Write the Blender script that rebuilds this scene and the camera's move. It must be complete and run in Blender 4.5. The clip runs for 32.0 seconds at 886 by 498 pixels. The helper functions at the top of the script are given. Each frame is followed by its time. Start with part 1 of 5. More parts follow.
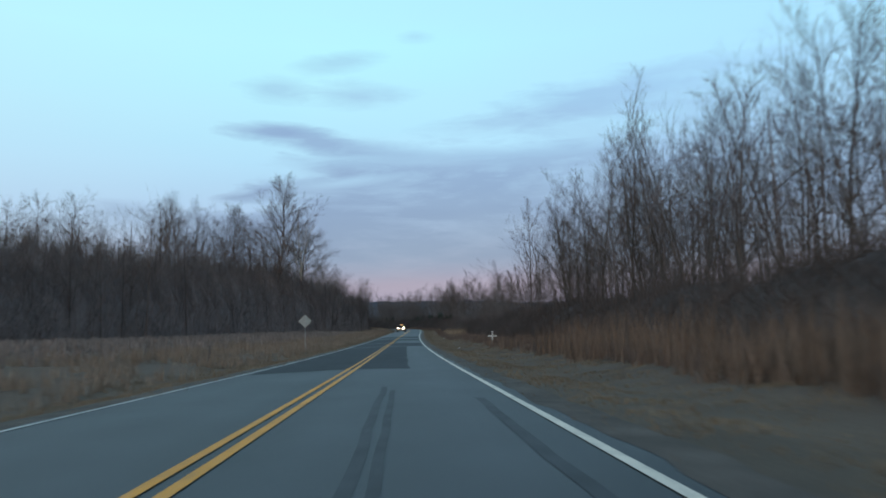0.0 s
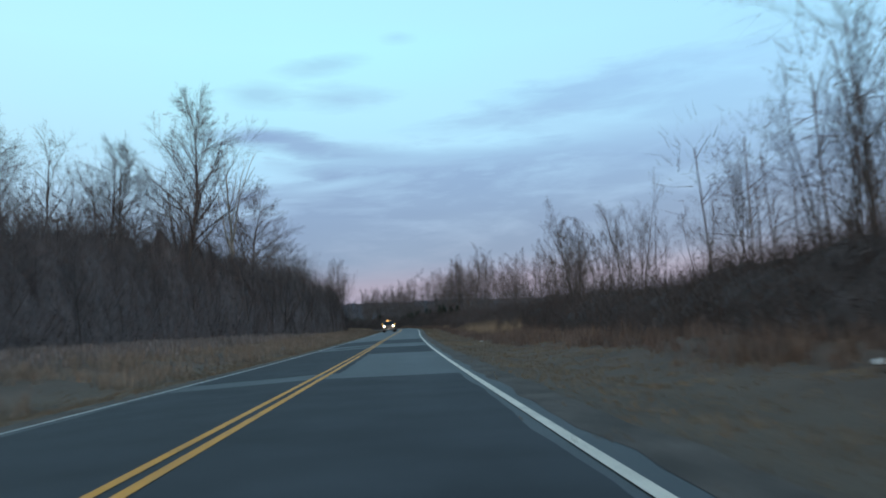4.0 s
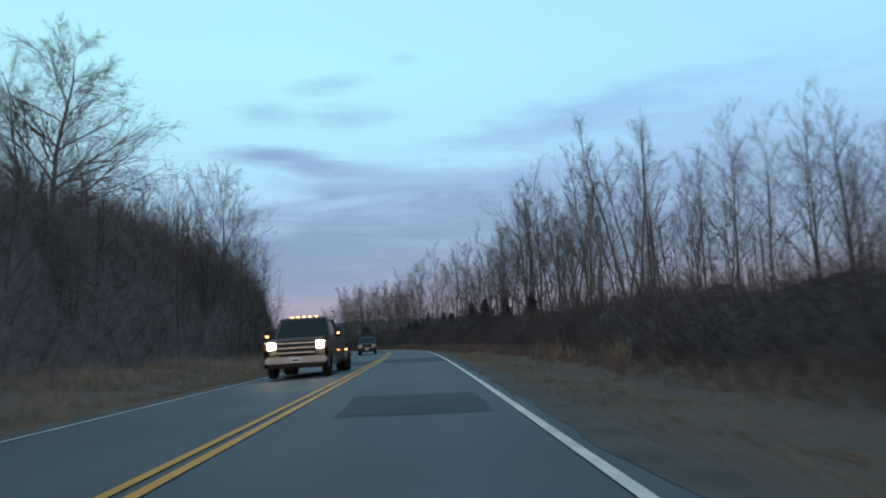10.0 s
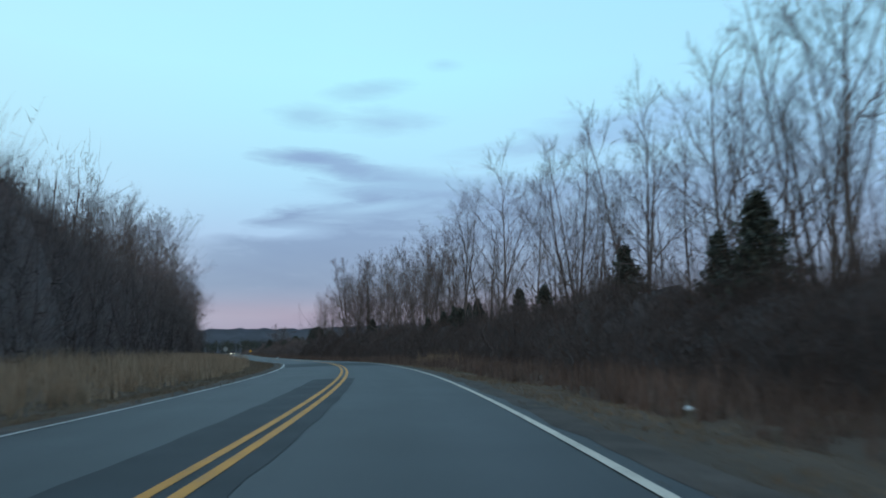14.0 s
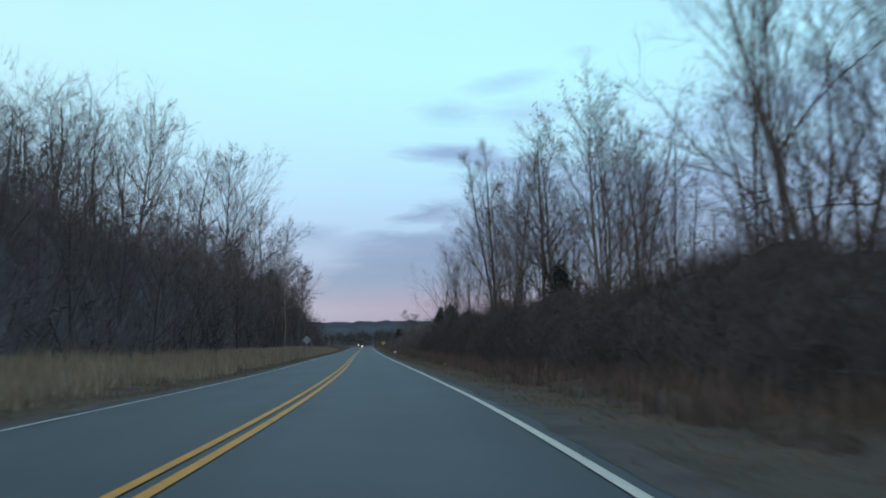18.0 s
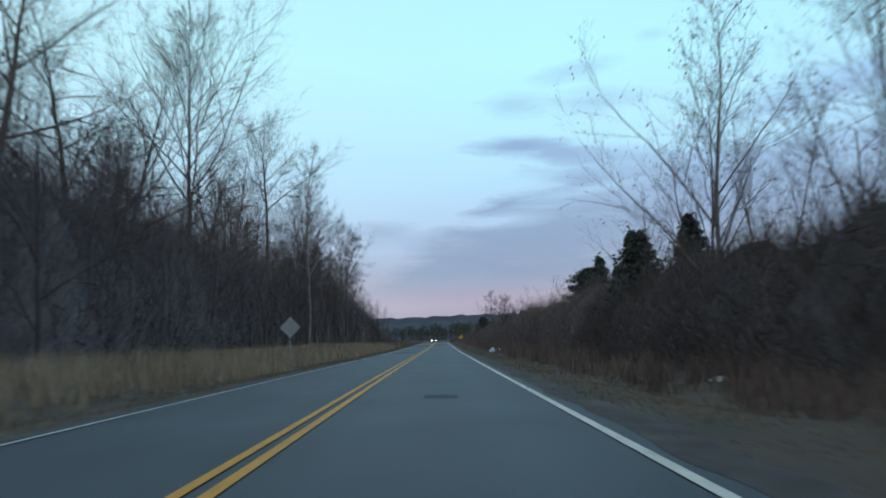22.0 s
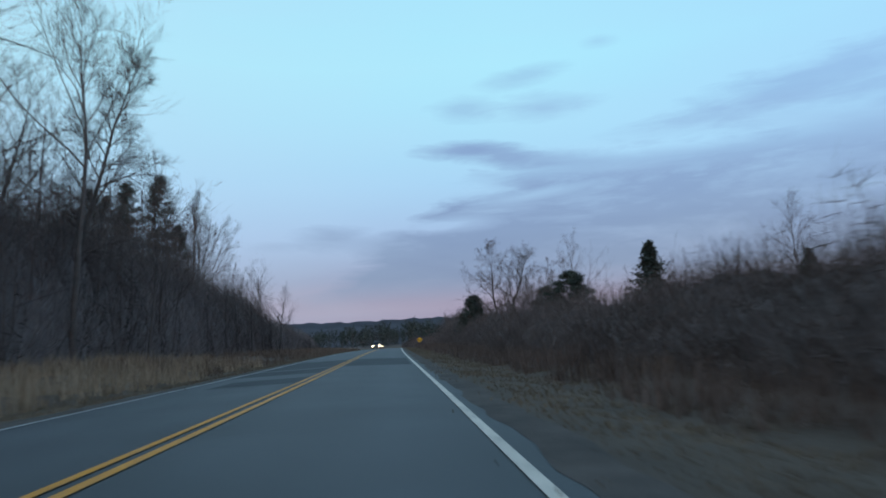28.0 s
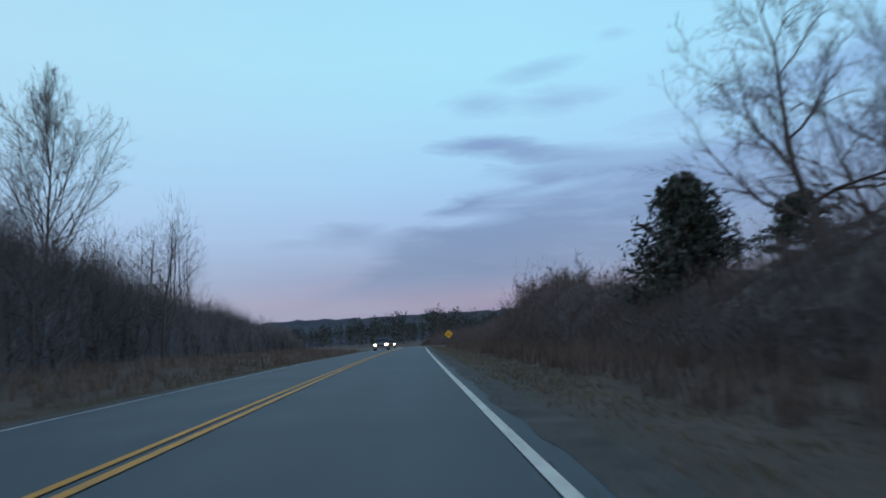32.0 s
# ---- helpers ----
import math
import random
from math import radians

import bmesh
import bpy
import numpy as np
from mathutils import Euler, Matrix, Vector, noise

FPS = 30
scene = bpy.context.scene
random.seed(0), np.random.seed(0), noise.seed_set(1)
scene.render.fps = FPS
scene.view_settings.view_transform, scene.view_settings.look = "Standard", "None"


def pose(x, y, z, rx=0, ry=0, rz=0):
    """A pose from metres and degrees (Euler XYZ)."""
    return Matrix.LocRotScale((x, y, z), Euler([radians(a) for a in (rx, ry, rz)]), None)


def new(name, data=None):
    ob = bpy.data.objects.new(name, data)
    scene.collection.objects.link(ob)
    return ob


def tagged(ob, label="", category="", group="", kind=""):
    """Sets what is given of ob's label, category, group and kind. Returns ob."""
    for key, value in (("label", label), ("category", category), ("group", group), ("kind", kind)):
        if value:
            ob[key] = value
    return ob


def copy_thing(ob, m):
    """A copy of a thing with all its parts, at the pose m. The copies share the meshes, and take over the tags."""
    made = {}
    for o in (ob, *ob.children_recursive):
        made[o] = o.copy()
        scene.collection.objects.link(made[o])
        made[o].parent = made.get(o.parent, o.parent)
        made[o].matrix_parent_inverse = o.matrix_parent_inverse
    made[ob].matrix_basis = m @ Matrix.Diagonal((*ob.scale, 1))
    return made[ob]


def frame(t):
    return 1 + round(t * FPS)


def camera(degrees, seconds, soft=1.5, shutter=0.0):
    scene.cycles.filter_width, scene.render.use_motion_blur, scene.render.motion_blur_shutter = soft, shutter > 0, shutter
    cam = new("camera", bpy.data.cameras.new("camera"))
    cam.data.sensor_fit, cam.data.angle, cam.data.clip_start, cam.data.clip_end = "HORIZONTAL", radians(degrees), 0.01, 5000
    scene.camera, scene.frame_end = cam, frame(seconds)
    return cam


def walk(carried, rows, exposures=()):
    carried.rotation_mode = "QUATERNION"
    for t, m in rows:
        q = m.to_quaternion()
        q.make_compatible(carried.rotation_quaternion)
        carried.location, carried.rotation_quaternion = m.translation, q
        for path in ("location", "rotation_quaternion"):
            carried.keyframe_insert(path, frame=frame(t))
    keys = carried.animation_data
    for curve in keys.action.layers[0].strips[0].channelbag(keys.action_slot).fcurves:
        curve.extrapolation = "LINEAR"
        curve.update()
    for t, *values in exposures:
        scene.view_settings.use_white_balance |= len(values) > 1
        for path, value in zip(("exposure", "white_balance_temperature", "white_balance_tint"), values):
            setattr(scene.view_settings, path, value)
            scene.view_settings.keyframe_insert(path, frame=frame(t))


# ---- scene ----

# ======== camera ========
cam = camera(63.88, 32.0, soft=1.8, shutter=0.5)
PATH = [
    (0.0, 1.70, 0.02, 0.962, 6.11, 1.82, -2.59),
    (0.5, 1.65, 8.25, 0.826, 6.01, 1.79, -2.78),
    (1.0, 1.60, 16.48, 0.696, 6.10, 1.76, -3.04),
    (1.5, 1.54, 24.78, 0.572, 6.17, 1.95, -3.16),
    (2.0, 1.49, 33.04, 0.463, 6.30, 1.92, -3.23),
    (2.5, 1.48, 41.19, 0.368, 6.49, 1.96, -3.25),
    (3.0, 1.50, 49.22, 0.288, 6.51, 2.20, -3.17),
    (3.5, 1.51, 57.27, 0.220, 6.12, 3.26, -3.12),
    (4.0, 1.51, 65.38, 0.160, 6.07, 3.83, -3.25),
    (4.5, 1.51, 73.55, 0.108, 6.23, 4.02, -3.46),
    (5.0, 1.50, 81.83, 0.064, 6.51, 3.93, -3.63),
    (5.5, 1.49, 90.23, 0.032, 6.80, 3.67, -3.67),
    (6.0, 1.50, 98.78, 0.014, 6.99, 3.36, -3.46),
    (6.5, 1.56, 107.43, 0.011, 6.71, 3.12, -3.34),
    (7.0, 1.70, 116.22, 0.019, 7.25, 3.11, -3.17),
    (7.5, 1.84, 125.13, 0.037, 7.31, 3.21, -3.07),
    (8.0, 1.97, 134.05, 0.062, 7.31, 3.54, -3.01),
    (8.5, 2.09, 142.89, 0.096, 7.34, 3.52, -2.99),
    (9.0, 2.23, 151.62, 0.137, 7.38, 3.63, -2.97),
    (9.5, 2.40, 160.25, 0.185, 7.47, 3.60, -2.95),
    (10.0, 2.60, 168.84, 0.239, 7.61, 3.42, -2.98),
    (10.5, 2.81, 177.46, 0.299, 7.65, 3.23, -3.04),
    (11.0, 3.03, 186.06, 0.358, 8.03, 3.36, -3.02),
    (11.5, 3.20, 194.62, 0.417, 8.15, 2.87, -3.07),
    (12.0, 3.28, 203.18, 0.478, 8.25, 2.36, -3.09),
    (12.5, 3.29, 211.78, 0.533, 8.15, 2.02, -2.98),
    (13.0, 3.22, 220.33, 0.580, 8.08, 2.28, -2.38),
    (13.5, 3.02, 228.74, 0.621, 8.20, 1.72, -1.58),
    (14.0, 2.71, 237.08, 0.659, 8.25, 0.97, -0.53),
    (14.5, 2.25, 245.38, 0.699, 8.16, 0.62, 0.64),
    (15.0, 1.68, 253.63, 0.741, 8.06, 0.36, 1.90),
    (15.5, 0.98, 261.85, 0.785, 7.95, 0.23, 3.25),
    (16.0, 0.09, 270.05, 0.823, 7.84, 0.24, 4.67),
    (16.5, -1.01, 278.23, 0.853, 7.73, 0.42, 6.15),
    (17.0, -2.36, 286.39, 0.875, 7.63, 0.79, 7.67),
    (17.5, -3.96, 294.54, 0.889, 7.62, 1.07, 9.27),
    (18.0, -5.77, 302.65, 0.892, 7.81, 0.93, 11.05),
    (18.5, -7.80, 310.67, 0.883, 7.80, 0.74, 12.83),
    (19.0, -10.01, 318.56, 0.864, 7.76, 0.66, 14.56),
    (19.5, -12.30, 326.29, 0.842, 7.52, 0.69, 15.99),
    (20.0, -14.64, 333.93, 0.832, 7.34, 0.80, 16.97),
    (20.5, -17.03, 341.47, 0.833, 7.45, 0.92, 17.64),
    (21.0, -19.47, 348.94, 0.845, 7.50, 1.11, 17.95),
    (21.5, -21.90, 356.40, 0.863, 7.57, 1.69, 17.86),
    (22.0, -24.32, 363.93, 0.883, 7.53, 2.14, 17.03),
    (22.5, -26.68, 371.57, 0.904, 7.40, 2.38, 15.73),
    (23.0, -29.02, 379.18, 0.928, 7.31, 2.40, 15.08),
    (23.5, -31.34, 386.71, 0.951, 7.50, 2.37, 14.63),
    (24.0, -33.64, 394.28, 0.971, 7.59, 2.42, 14.21),
    (24.5, -35.91, 401.93, 0.988, 7.63, 2.47, 13.80),
    (25.0, -38.17, 409.66, 1.004, 7.59, 2.74, 13.53),
    (25.5, -40.43, 417.39, 1.024, 7.56, 2.77, 13.28),
    (26.0, -42.70, 425.07, 1.049, 7.67, 2.83, 13.18),
    (26.5, -45.01, 432.82, 1.079, 7.79, 3.03, 13.05),
    (27.0, -47.33, 440.57, 1.114, 7.80, 3.05, 13.01),
    (27.5, -49.67, 448.29, 1.154, 7.76, 3.00, 13.04),
    (28.0, -52.00, 456.01, 1.199, 7.70, 2.95, 13.16),
    (28.5, -54.34, 463.71, 1.249, 7.69, 3.01, 13.34),
    (29.0, -56.69, 471.40, 1.304, 7.75, 3.27, 13.57),
    (29.5, -59.06, 479.07, 1.363, 7.81, 3.39, 13.76),
    (30.0, -61.44, 486.71, 1.427, 7.71, 3.27, 13.94),
    (30.5, -63.81, 494.32, 1.495, 7.74, 3.21, 14.02),
    (31.0, -66.15, 501.90, 1.563, 7.71, 3.06, 14.19),
    (31.5, -68.47, 509.44, 1.631, 7.60, 3.03, 14.39),
    (32.0, -70.74, 516.96, 1.697, 7.41, 3.44, 14.53)
]
EXPOSURES = [(0.0, 0.05, 6500, 10), (3.5, 0.08, 6400, 10), (5.5, 0.0, 6300, 10), (9.0, 0.0, 6250, 10), (14.5, 0.02, 6300, 10), (17.0, .1, 6400, 11), (21.0, 0.14, 6500, 12), (23.0, .05, 6350, 12), (26.0, -0.05, 6200, 10),
             (28.5, -0.15, 6150, 15), (32.0, -0.22, 6000, 16)]
walk(cam, [(t, pose(x, y, z, 90 + p, r, w)) for t, x, y, z, p, r, w in PATH], EXPOSURES)

# ======== world and light: clear dusk, the sun just set behind ========
SKY_GAIN = 1.0


def build_world():
    w = bpy.data.worlds.new("dusk_sky")
    scene.world = w
    w.use_nodes = True
    nt = w.node_tree
    nt.nodes.clear()
    N, L = nt.nodes, nt.links

    def m(op, a, b=None, c=None, clamp=False):
        n = N.new("ShaderNodeMath")
        n.operation, n.use_clamp = op, clamp
        for k, v in enumerate((a, b, c)):
            if v is None:
                continue
            if isinstance(v, (int, float)):
                n.inputs[k].default_value = v
            else:
                L.new(v, n.inputs[k])
        return n.outputs[0]

    def mix(f, a, b, kind="MIX"):
        n = N.new("ShaderNodeMix")
        n.data_type, n.blend_type = "RGBA", kind
        for k, v in ((0, f), (6, a), (7, b)):
            if isinstance(v, (int, float)):
                n.inputs[k].default_value = v
            elif isinstance(v, tuple):
                n.inputs[k].default_value = (*v, 1)
            else:
                L.new(v, n.inputs[k])
        return n.outputs[2]

    tc = N.new("ShaderNodeTexCoord")
    nrm = N.new("ShaderNodeVectorMath")
    nrm.operation = "NORMALIZE"
    L.new(tc.outputs["Generated"], nrm.inputs[0])
    sep = N.new("ShaderNodeSeparateXYZ")
    L.new(nrm.outputs[0], sep.inputs[0])
    x, y, z = sep.outputs
    el = m("MULTIPLY", m("ARCSINE", z), 57.2958)
    az = m("MULTIPLY", m("ARCTAN2", m("MULTIPLY", x, -1.0), y), 57.2958)

    ramp = N.new("ShaderNodeValToRGB")
    L.new(m("DIVIDE", el, 60.0, clamp=True), ramp.inputs[0])
    stops = [(0.0, (.25, .27, .42)), (1.8, (.29, .29, .45)), (3.6, (.33, .30, .46)), (5.5, (.27, .33, .53)), (9.0, (.36, .53, .78)),
             (13.0, (.40, .69, .91)), (17.0, (.43, .80, .96)), (22.0, (.45, .90, 1.0)), (34.0, (.42, .84, 1.0)), (60.0, (.30, .50, .78))]
    while len(ramp.color_ramp.elements) < len(stops):
        ramp.color_ramp.elements.new(0.5)
    for e, (a, c) in zip(ramp.color_ramp.elements, stops):
        e.position, e.color = a / 60.0, (*c, 1)
    col = ramp.outputs[0]

    # clouds: stretched noise bands and a few long dark streaks
    comb = N.new("ShaderNodeCombineXYZ")
    L.new(m("MULTIPLY", az, 0.055), comb.inputs[0])
    L.new(m("MULTIPLY", el, 0.26), comb.inputs[1])
    n1 = N.new("ShaderNodeTexNoise")
    n1.inputs["Scale"].default_value, n1.inputs["Detail"].default_value, n1.inputs["Roughness"].default_value = 1.0, 6.0, 0.55
    n1.inputs["Distortion"].default_value = 0.5
    L.new(comb.outputs[0], n1.inputs["Vector"])
    wisp = m("SUBTRACT", n1.outputs[0], 0.5)
    n2 = N.new("ShaderNodeTexNoise")
    n2.inputs["Scale"].default_value, n2.inputs["Detail"].default_value, n2.inputs["Roughness"].default_value, n2.inputs["Distortion"].default_value = 3.4, 7.0, .62, .4
    L.new(comb.outputs[0], n2.inputs["Vector"])
    rag = m("SUBTRACT", n2.outputs[0], 0.5)

    def blob(a0, e0, wa, we, tilt=0.0):
        da = m("DIVIDE", m("SUBTRACT", az, a0), wa)
        de = m("DIVIDE", m("SUBTRACT", m("SUBTRACT", el, e0), m("MULTIPLY", m("SUBTRACT", az, a0), tilt)), we)
        r2 = m("ADD", m("MULTIPLY", da, da), m("MULTIPLY", de, de))
        r = m("ADD", m("SQRT", r2), m("ADD", m("MULTIPLY", rag, 1.7), m("MULTIPLY", wisp, 1.3)))
        return m("MULTIPLY", m("SUBTRACT", 1.5, r), .8, clamp=True)

    # (azimuth to the left, elevation, half widths, tilt, weight)
    clear = None
    for a0, e0, wa, we, tilt, k in CLOUDS:
        b = m("SUBTRACT", 1.0, m("MULTIPLY", blob(a0, e0, wa, we, tilt), k))
        clear = b if clear is None else m("MULTIPLY", clear, b)
    # the low bank: its top falls away towards the left
    left = m("MULTIPLY", m("MAXIMUM", m("SUBTRACT", az, 10.0), 0.0), .62)
    edge = m("SUBTRACT", m("ADD", 14.2, m("ADD", m("MULTIPLY", wisp, 9.0), m("MULTIPLY", rag, 4.0))), left)
    bank = m("MULTIPLY", m("DIVIDE", m("SUBTRACT", edge, el), 1.9, clamp=True), m("DIVIDE", m("SUBTRACT", el, 3.0), 2.5, clamp=True))
    bank = m("MULTIPLY", bank, m("SUBTRACT", .97, m("MULTIPLY", m("ADD", m("MULTIPLY", rag, 1.3), m("MULTIPLY", wisp, 2.6)), .9), clamp=True))
    for a0, e0, wa, we, tilt, k in BREAKS:
        bank = m("MULTIPLY", bank, m("SUBTRACT", 1.0, m("MULTIPLY", blob(a0, e0, wa, we, tilt), k)))
    cover = m("SUBTRACT", 1.0, m("MULTIPLY", clear, m("SUBTRACT", 1.0, bank)), clamp=True)
    grey = mix(m("DIVIDE", el, 26.0, clamp=True), (.145, .212, .39), (.27, .44, .72))
    col = mix(cover, col, grey)
    # a little unevenness all over
    col = mix(m("MULTIPLY", m("ADD", wisp, 0.2), 0.35, clamp=True), col, (.50, .72, .90))
    # bluer towards the right
    right = m("MULTIPLY", m("DIVIDE", m("SUBTRACT", 8.0, az), 40.0, clamp=True), m("DIVIDE", m("SUBTRACT", el, 8.0), 10.0, clamp=True))
    col = mix(m("MULTIPLY", right, .6), col, (.36, .66, .98))
    # paler towards the afterglow at the left and behind
    glow = m("MULTIPLY", m("DIVIDE", m("SUBTRACT", az, 12.0), 40.0, clamp=True), 0.42)
    col = mix(glow, col, (.62, .82, .93))
    back = m("MULTIPLY", m("DIVIDE", m("SUBTRACT", m("ABSOLUTE", az), 75.0), 60.0, clamp=True), m("DIVIDE", m("SUBTRACT", 34.0, el), 30.0, clamp=True))
    col = mix(m("MULTIPLY", back, .85), col, (1.15, .80, .58))
    below = m("GREATER_THAN", 0.0, el)
    col = mix(below, col, (.06, .06, .07))

    sky = N.new("ShaderNodeTexSky")
    sky.sky_type = "NISHITA"
    sky.sun_disc = False
    sky.sun_elevation, sky.sun_rotation = radians(2.0), radians(200.0)
    bg1, bg2, add, out = N.new("ShaderNodeBackground"), N.new("ShaderNodeBackground"), N.new("ShaderNodeAddShader"), N.new("ShaderNodeOutputWorld")
    L.new(col, bg1.inputs[0])
    L.new(sky.outputs[0], bg2.inputs[0])
    bg1.inputs[1].default_value = 0.95 * SKY_GAIN
    bg2.inputs[1].default_value = 0.05
    L.new(bg1.outputs[0], add.inputs[0])
    L.new(bg2.outputs[0], add.inputs[1])
    L.new(add.outputs[0], out.inputs[0])


CLOUDS = [
    (10.8, 15.5, 3.2, .6, .06, .9), (7.4, 14.8, 3.4, .8, .16, .8), (3.0, 14.2, 4.5, .7, .08, .6), (10.3, 18.7, 2.2, .8, 0, .42), (3.6, 18.3, 3.4, .9, .02, .5),
    (5.6, 20.8, 2.8, .6, -.1, .4), (-1.0, 22.8, 1.1, .35, 0, .3), (21.6, 8.8, 2.9, .85, .05, .75), (26.0, 8.3, 2.2, .4, 0, .35),
    (-8.0, 13.2, 13.0, .8, -.01, .6), (-16.0, 17.2, 8.5, 1.6, -.13, .65), (-9.0, 16.0, 6.0, .8, -.08, .4), (-28.0, 14.5, 14.0, 4.0, 0, .6),
]
BREAKS = [(10.5, 12.6, 3.6, 1.0, .05, 1.0), (5.0, 11.6, 4.0, .4, -.12, .6), (12.5, 9.6, 3.6, .55, -.04, .95), (-9.5, 14.2, 6.5, .8, 0, .9), (-2.0, 13.2, 4.0, .35, .03, .6)]
build_world()
sun = new("sun", bpy.data.lights.new("sun", "SUN"))
sun.data.energy, sun.data.angle, sun.data.color = 0.25, radians(25), (1.0, .86, .78)
sun.matrix_world = pose(0, 0, 60, 70, 0, -20)

# ======== road line ========
KNOT = 30.0
HEADING = [0.21, 0.52, 0.63, 0.36, -0.07, -0.39, -0.78, -1.41, -0.84, 0.5, 5.33, 11.48, 16.59, 17.57, 17.39, 17.12, 17.17, 17.04, 17.3, 17.0,
           16.6, 16.3, 16.0, 19.0, 27.0, 36.0, 44.0, 48.0]
GRADE = [-1.6, -1.75, -1.51, -0.87, -0.51, 0.11, 0.4, 0.69, 0.7, 0.39, 0.55, 0.2, -0.32, 0.18, 0.32, 0.22, 0.44, 0.65, 0.88, 0.84, 0.5, 0.2, 0, 0]
LANE = 3.5
CROWN = 0.024
S_TAB = np.arange(-400.0, 2601.0, 2.0)
_knots = -40 + KNOT * np.arange(len(HEADING))
H_TAB = np.radians(np.interp(S_TAB, _knots, HEADING))
_g = np.interp(S_TAB, -40 + KNOT * np.arange(len(GRADE)), GRADE) / 100
_g = np.where(S_TAB < -40, _g * np.clip((S_TAB + 200) / 160, 0, 1), _g)


def _run(v, at0):
    c = np.concatenate([[0], np.cumsum((v[1:] + v[:-1]) * 1.0)])
    return c - c[200] + at0


X_TAB, Y_TAB, Z_TAB = _run(-np.sin(H_TAB), 0.0), _run(np.cos(H_TAB), 0.0), _run(_g, 0.0)
# a slower turn for the land far from the road
H_FAR = np.radians(np.interp(S_TAB, [-400, 100, 700, 2600], [0, 0, 20, 40]))


def axis(s):
    return [np.interp(s, S_TAB, a) for a in (X_TAB, Y_TAB, Z_TAB, H_TAB)]


def plan(s, d):
    """World x, y of the place s along the road and d to the right of its middle."""
    s, d = np.asarray(s, float), np.asarray(d, float)
    x, y, _, h = axis(s)
    n = np.clip(d, -60, 60)
    hf = np.interp(s, S_TAB, H_FAR)
    return x + n * np.cos(h) + (d - n) * np.cos(hf), y + n * np.sin(h) + (d - n) * np.sin(hf)


SIDE_R = ([0, 3.9, 4.3, 5.2, 6.6, 8.5, 11, 16, 25, 60, 200, 1600], [0, -.10, -.15, -.2, -.38, -.25, .0, .45, .8, 1.2, 2.0, 0])
SIDE_L = ([0, 3.9, 4.3, 5.2, 6.4, 8.0, 12, 18, 28, 60, 200, 1600], [0, -.10, -.16, -.22, -.36, -.2, .15, .5, .9, 1.3, 2.0, 0])


def bump2(x, y, k, seed=0.0):
    """Smooth cheap waves, about -1 to 1."""
    return (np.sin(x * k + seed) * np.cos(y * k * 1.3 - seed * 2) + .6 * np.sin(x * k * 2.3 + y * k * 1.7 + seed * 3) + .4 * np.cos(x * k * 4.1 - y * k * 3.7 + seed)) / 2


def land(s, d):
    s, d = np.asarray(s, float), np.asarray(d, float)
    z = axis(s)[2]
    a = np.abs(d)
    prof = np.where(d > 0, np.interp(a, *SIDE_R), np.interp(a, *SIDE_L))
    rough = np.clip((a - 4.3) / 4, 0, 1) * (.10 * bump2(s, d, .9) + .18 * bump2(s, d, .21, 2.0)) + np.clip((a - 40) / 200, 0, 1) * 2.0 * bump2(s, d, .012, 1.0)
    return z + prof + rough


def spot(s, d, dz=0.0):
    x, y = plan(s, d)
    return Vector((float(x), float(y), float(land(s, d)) + dz))


def heading(s):
    return math.degrees(float(np.interp(s, S_TAB, H_TAB)))


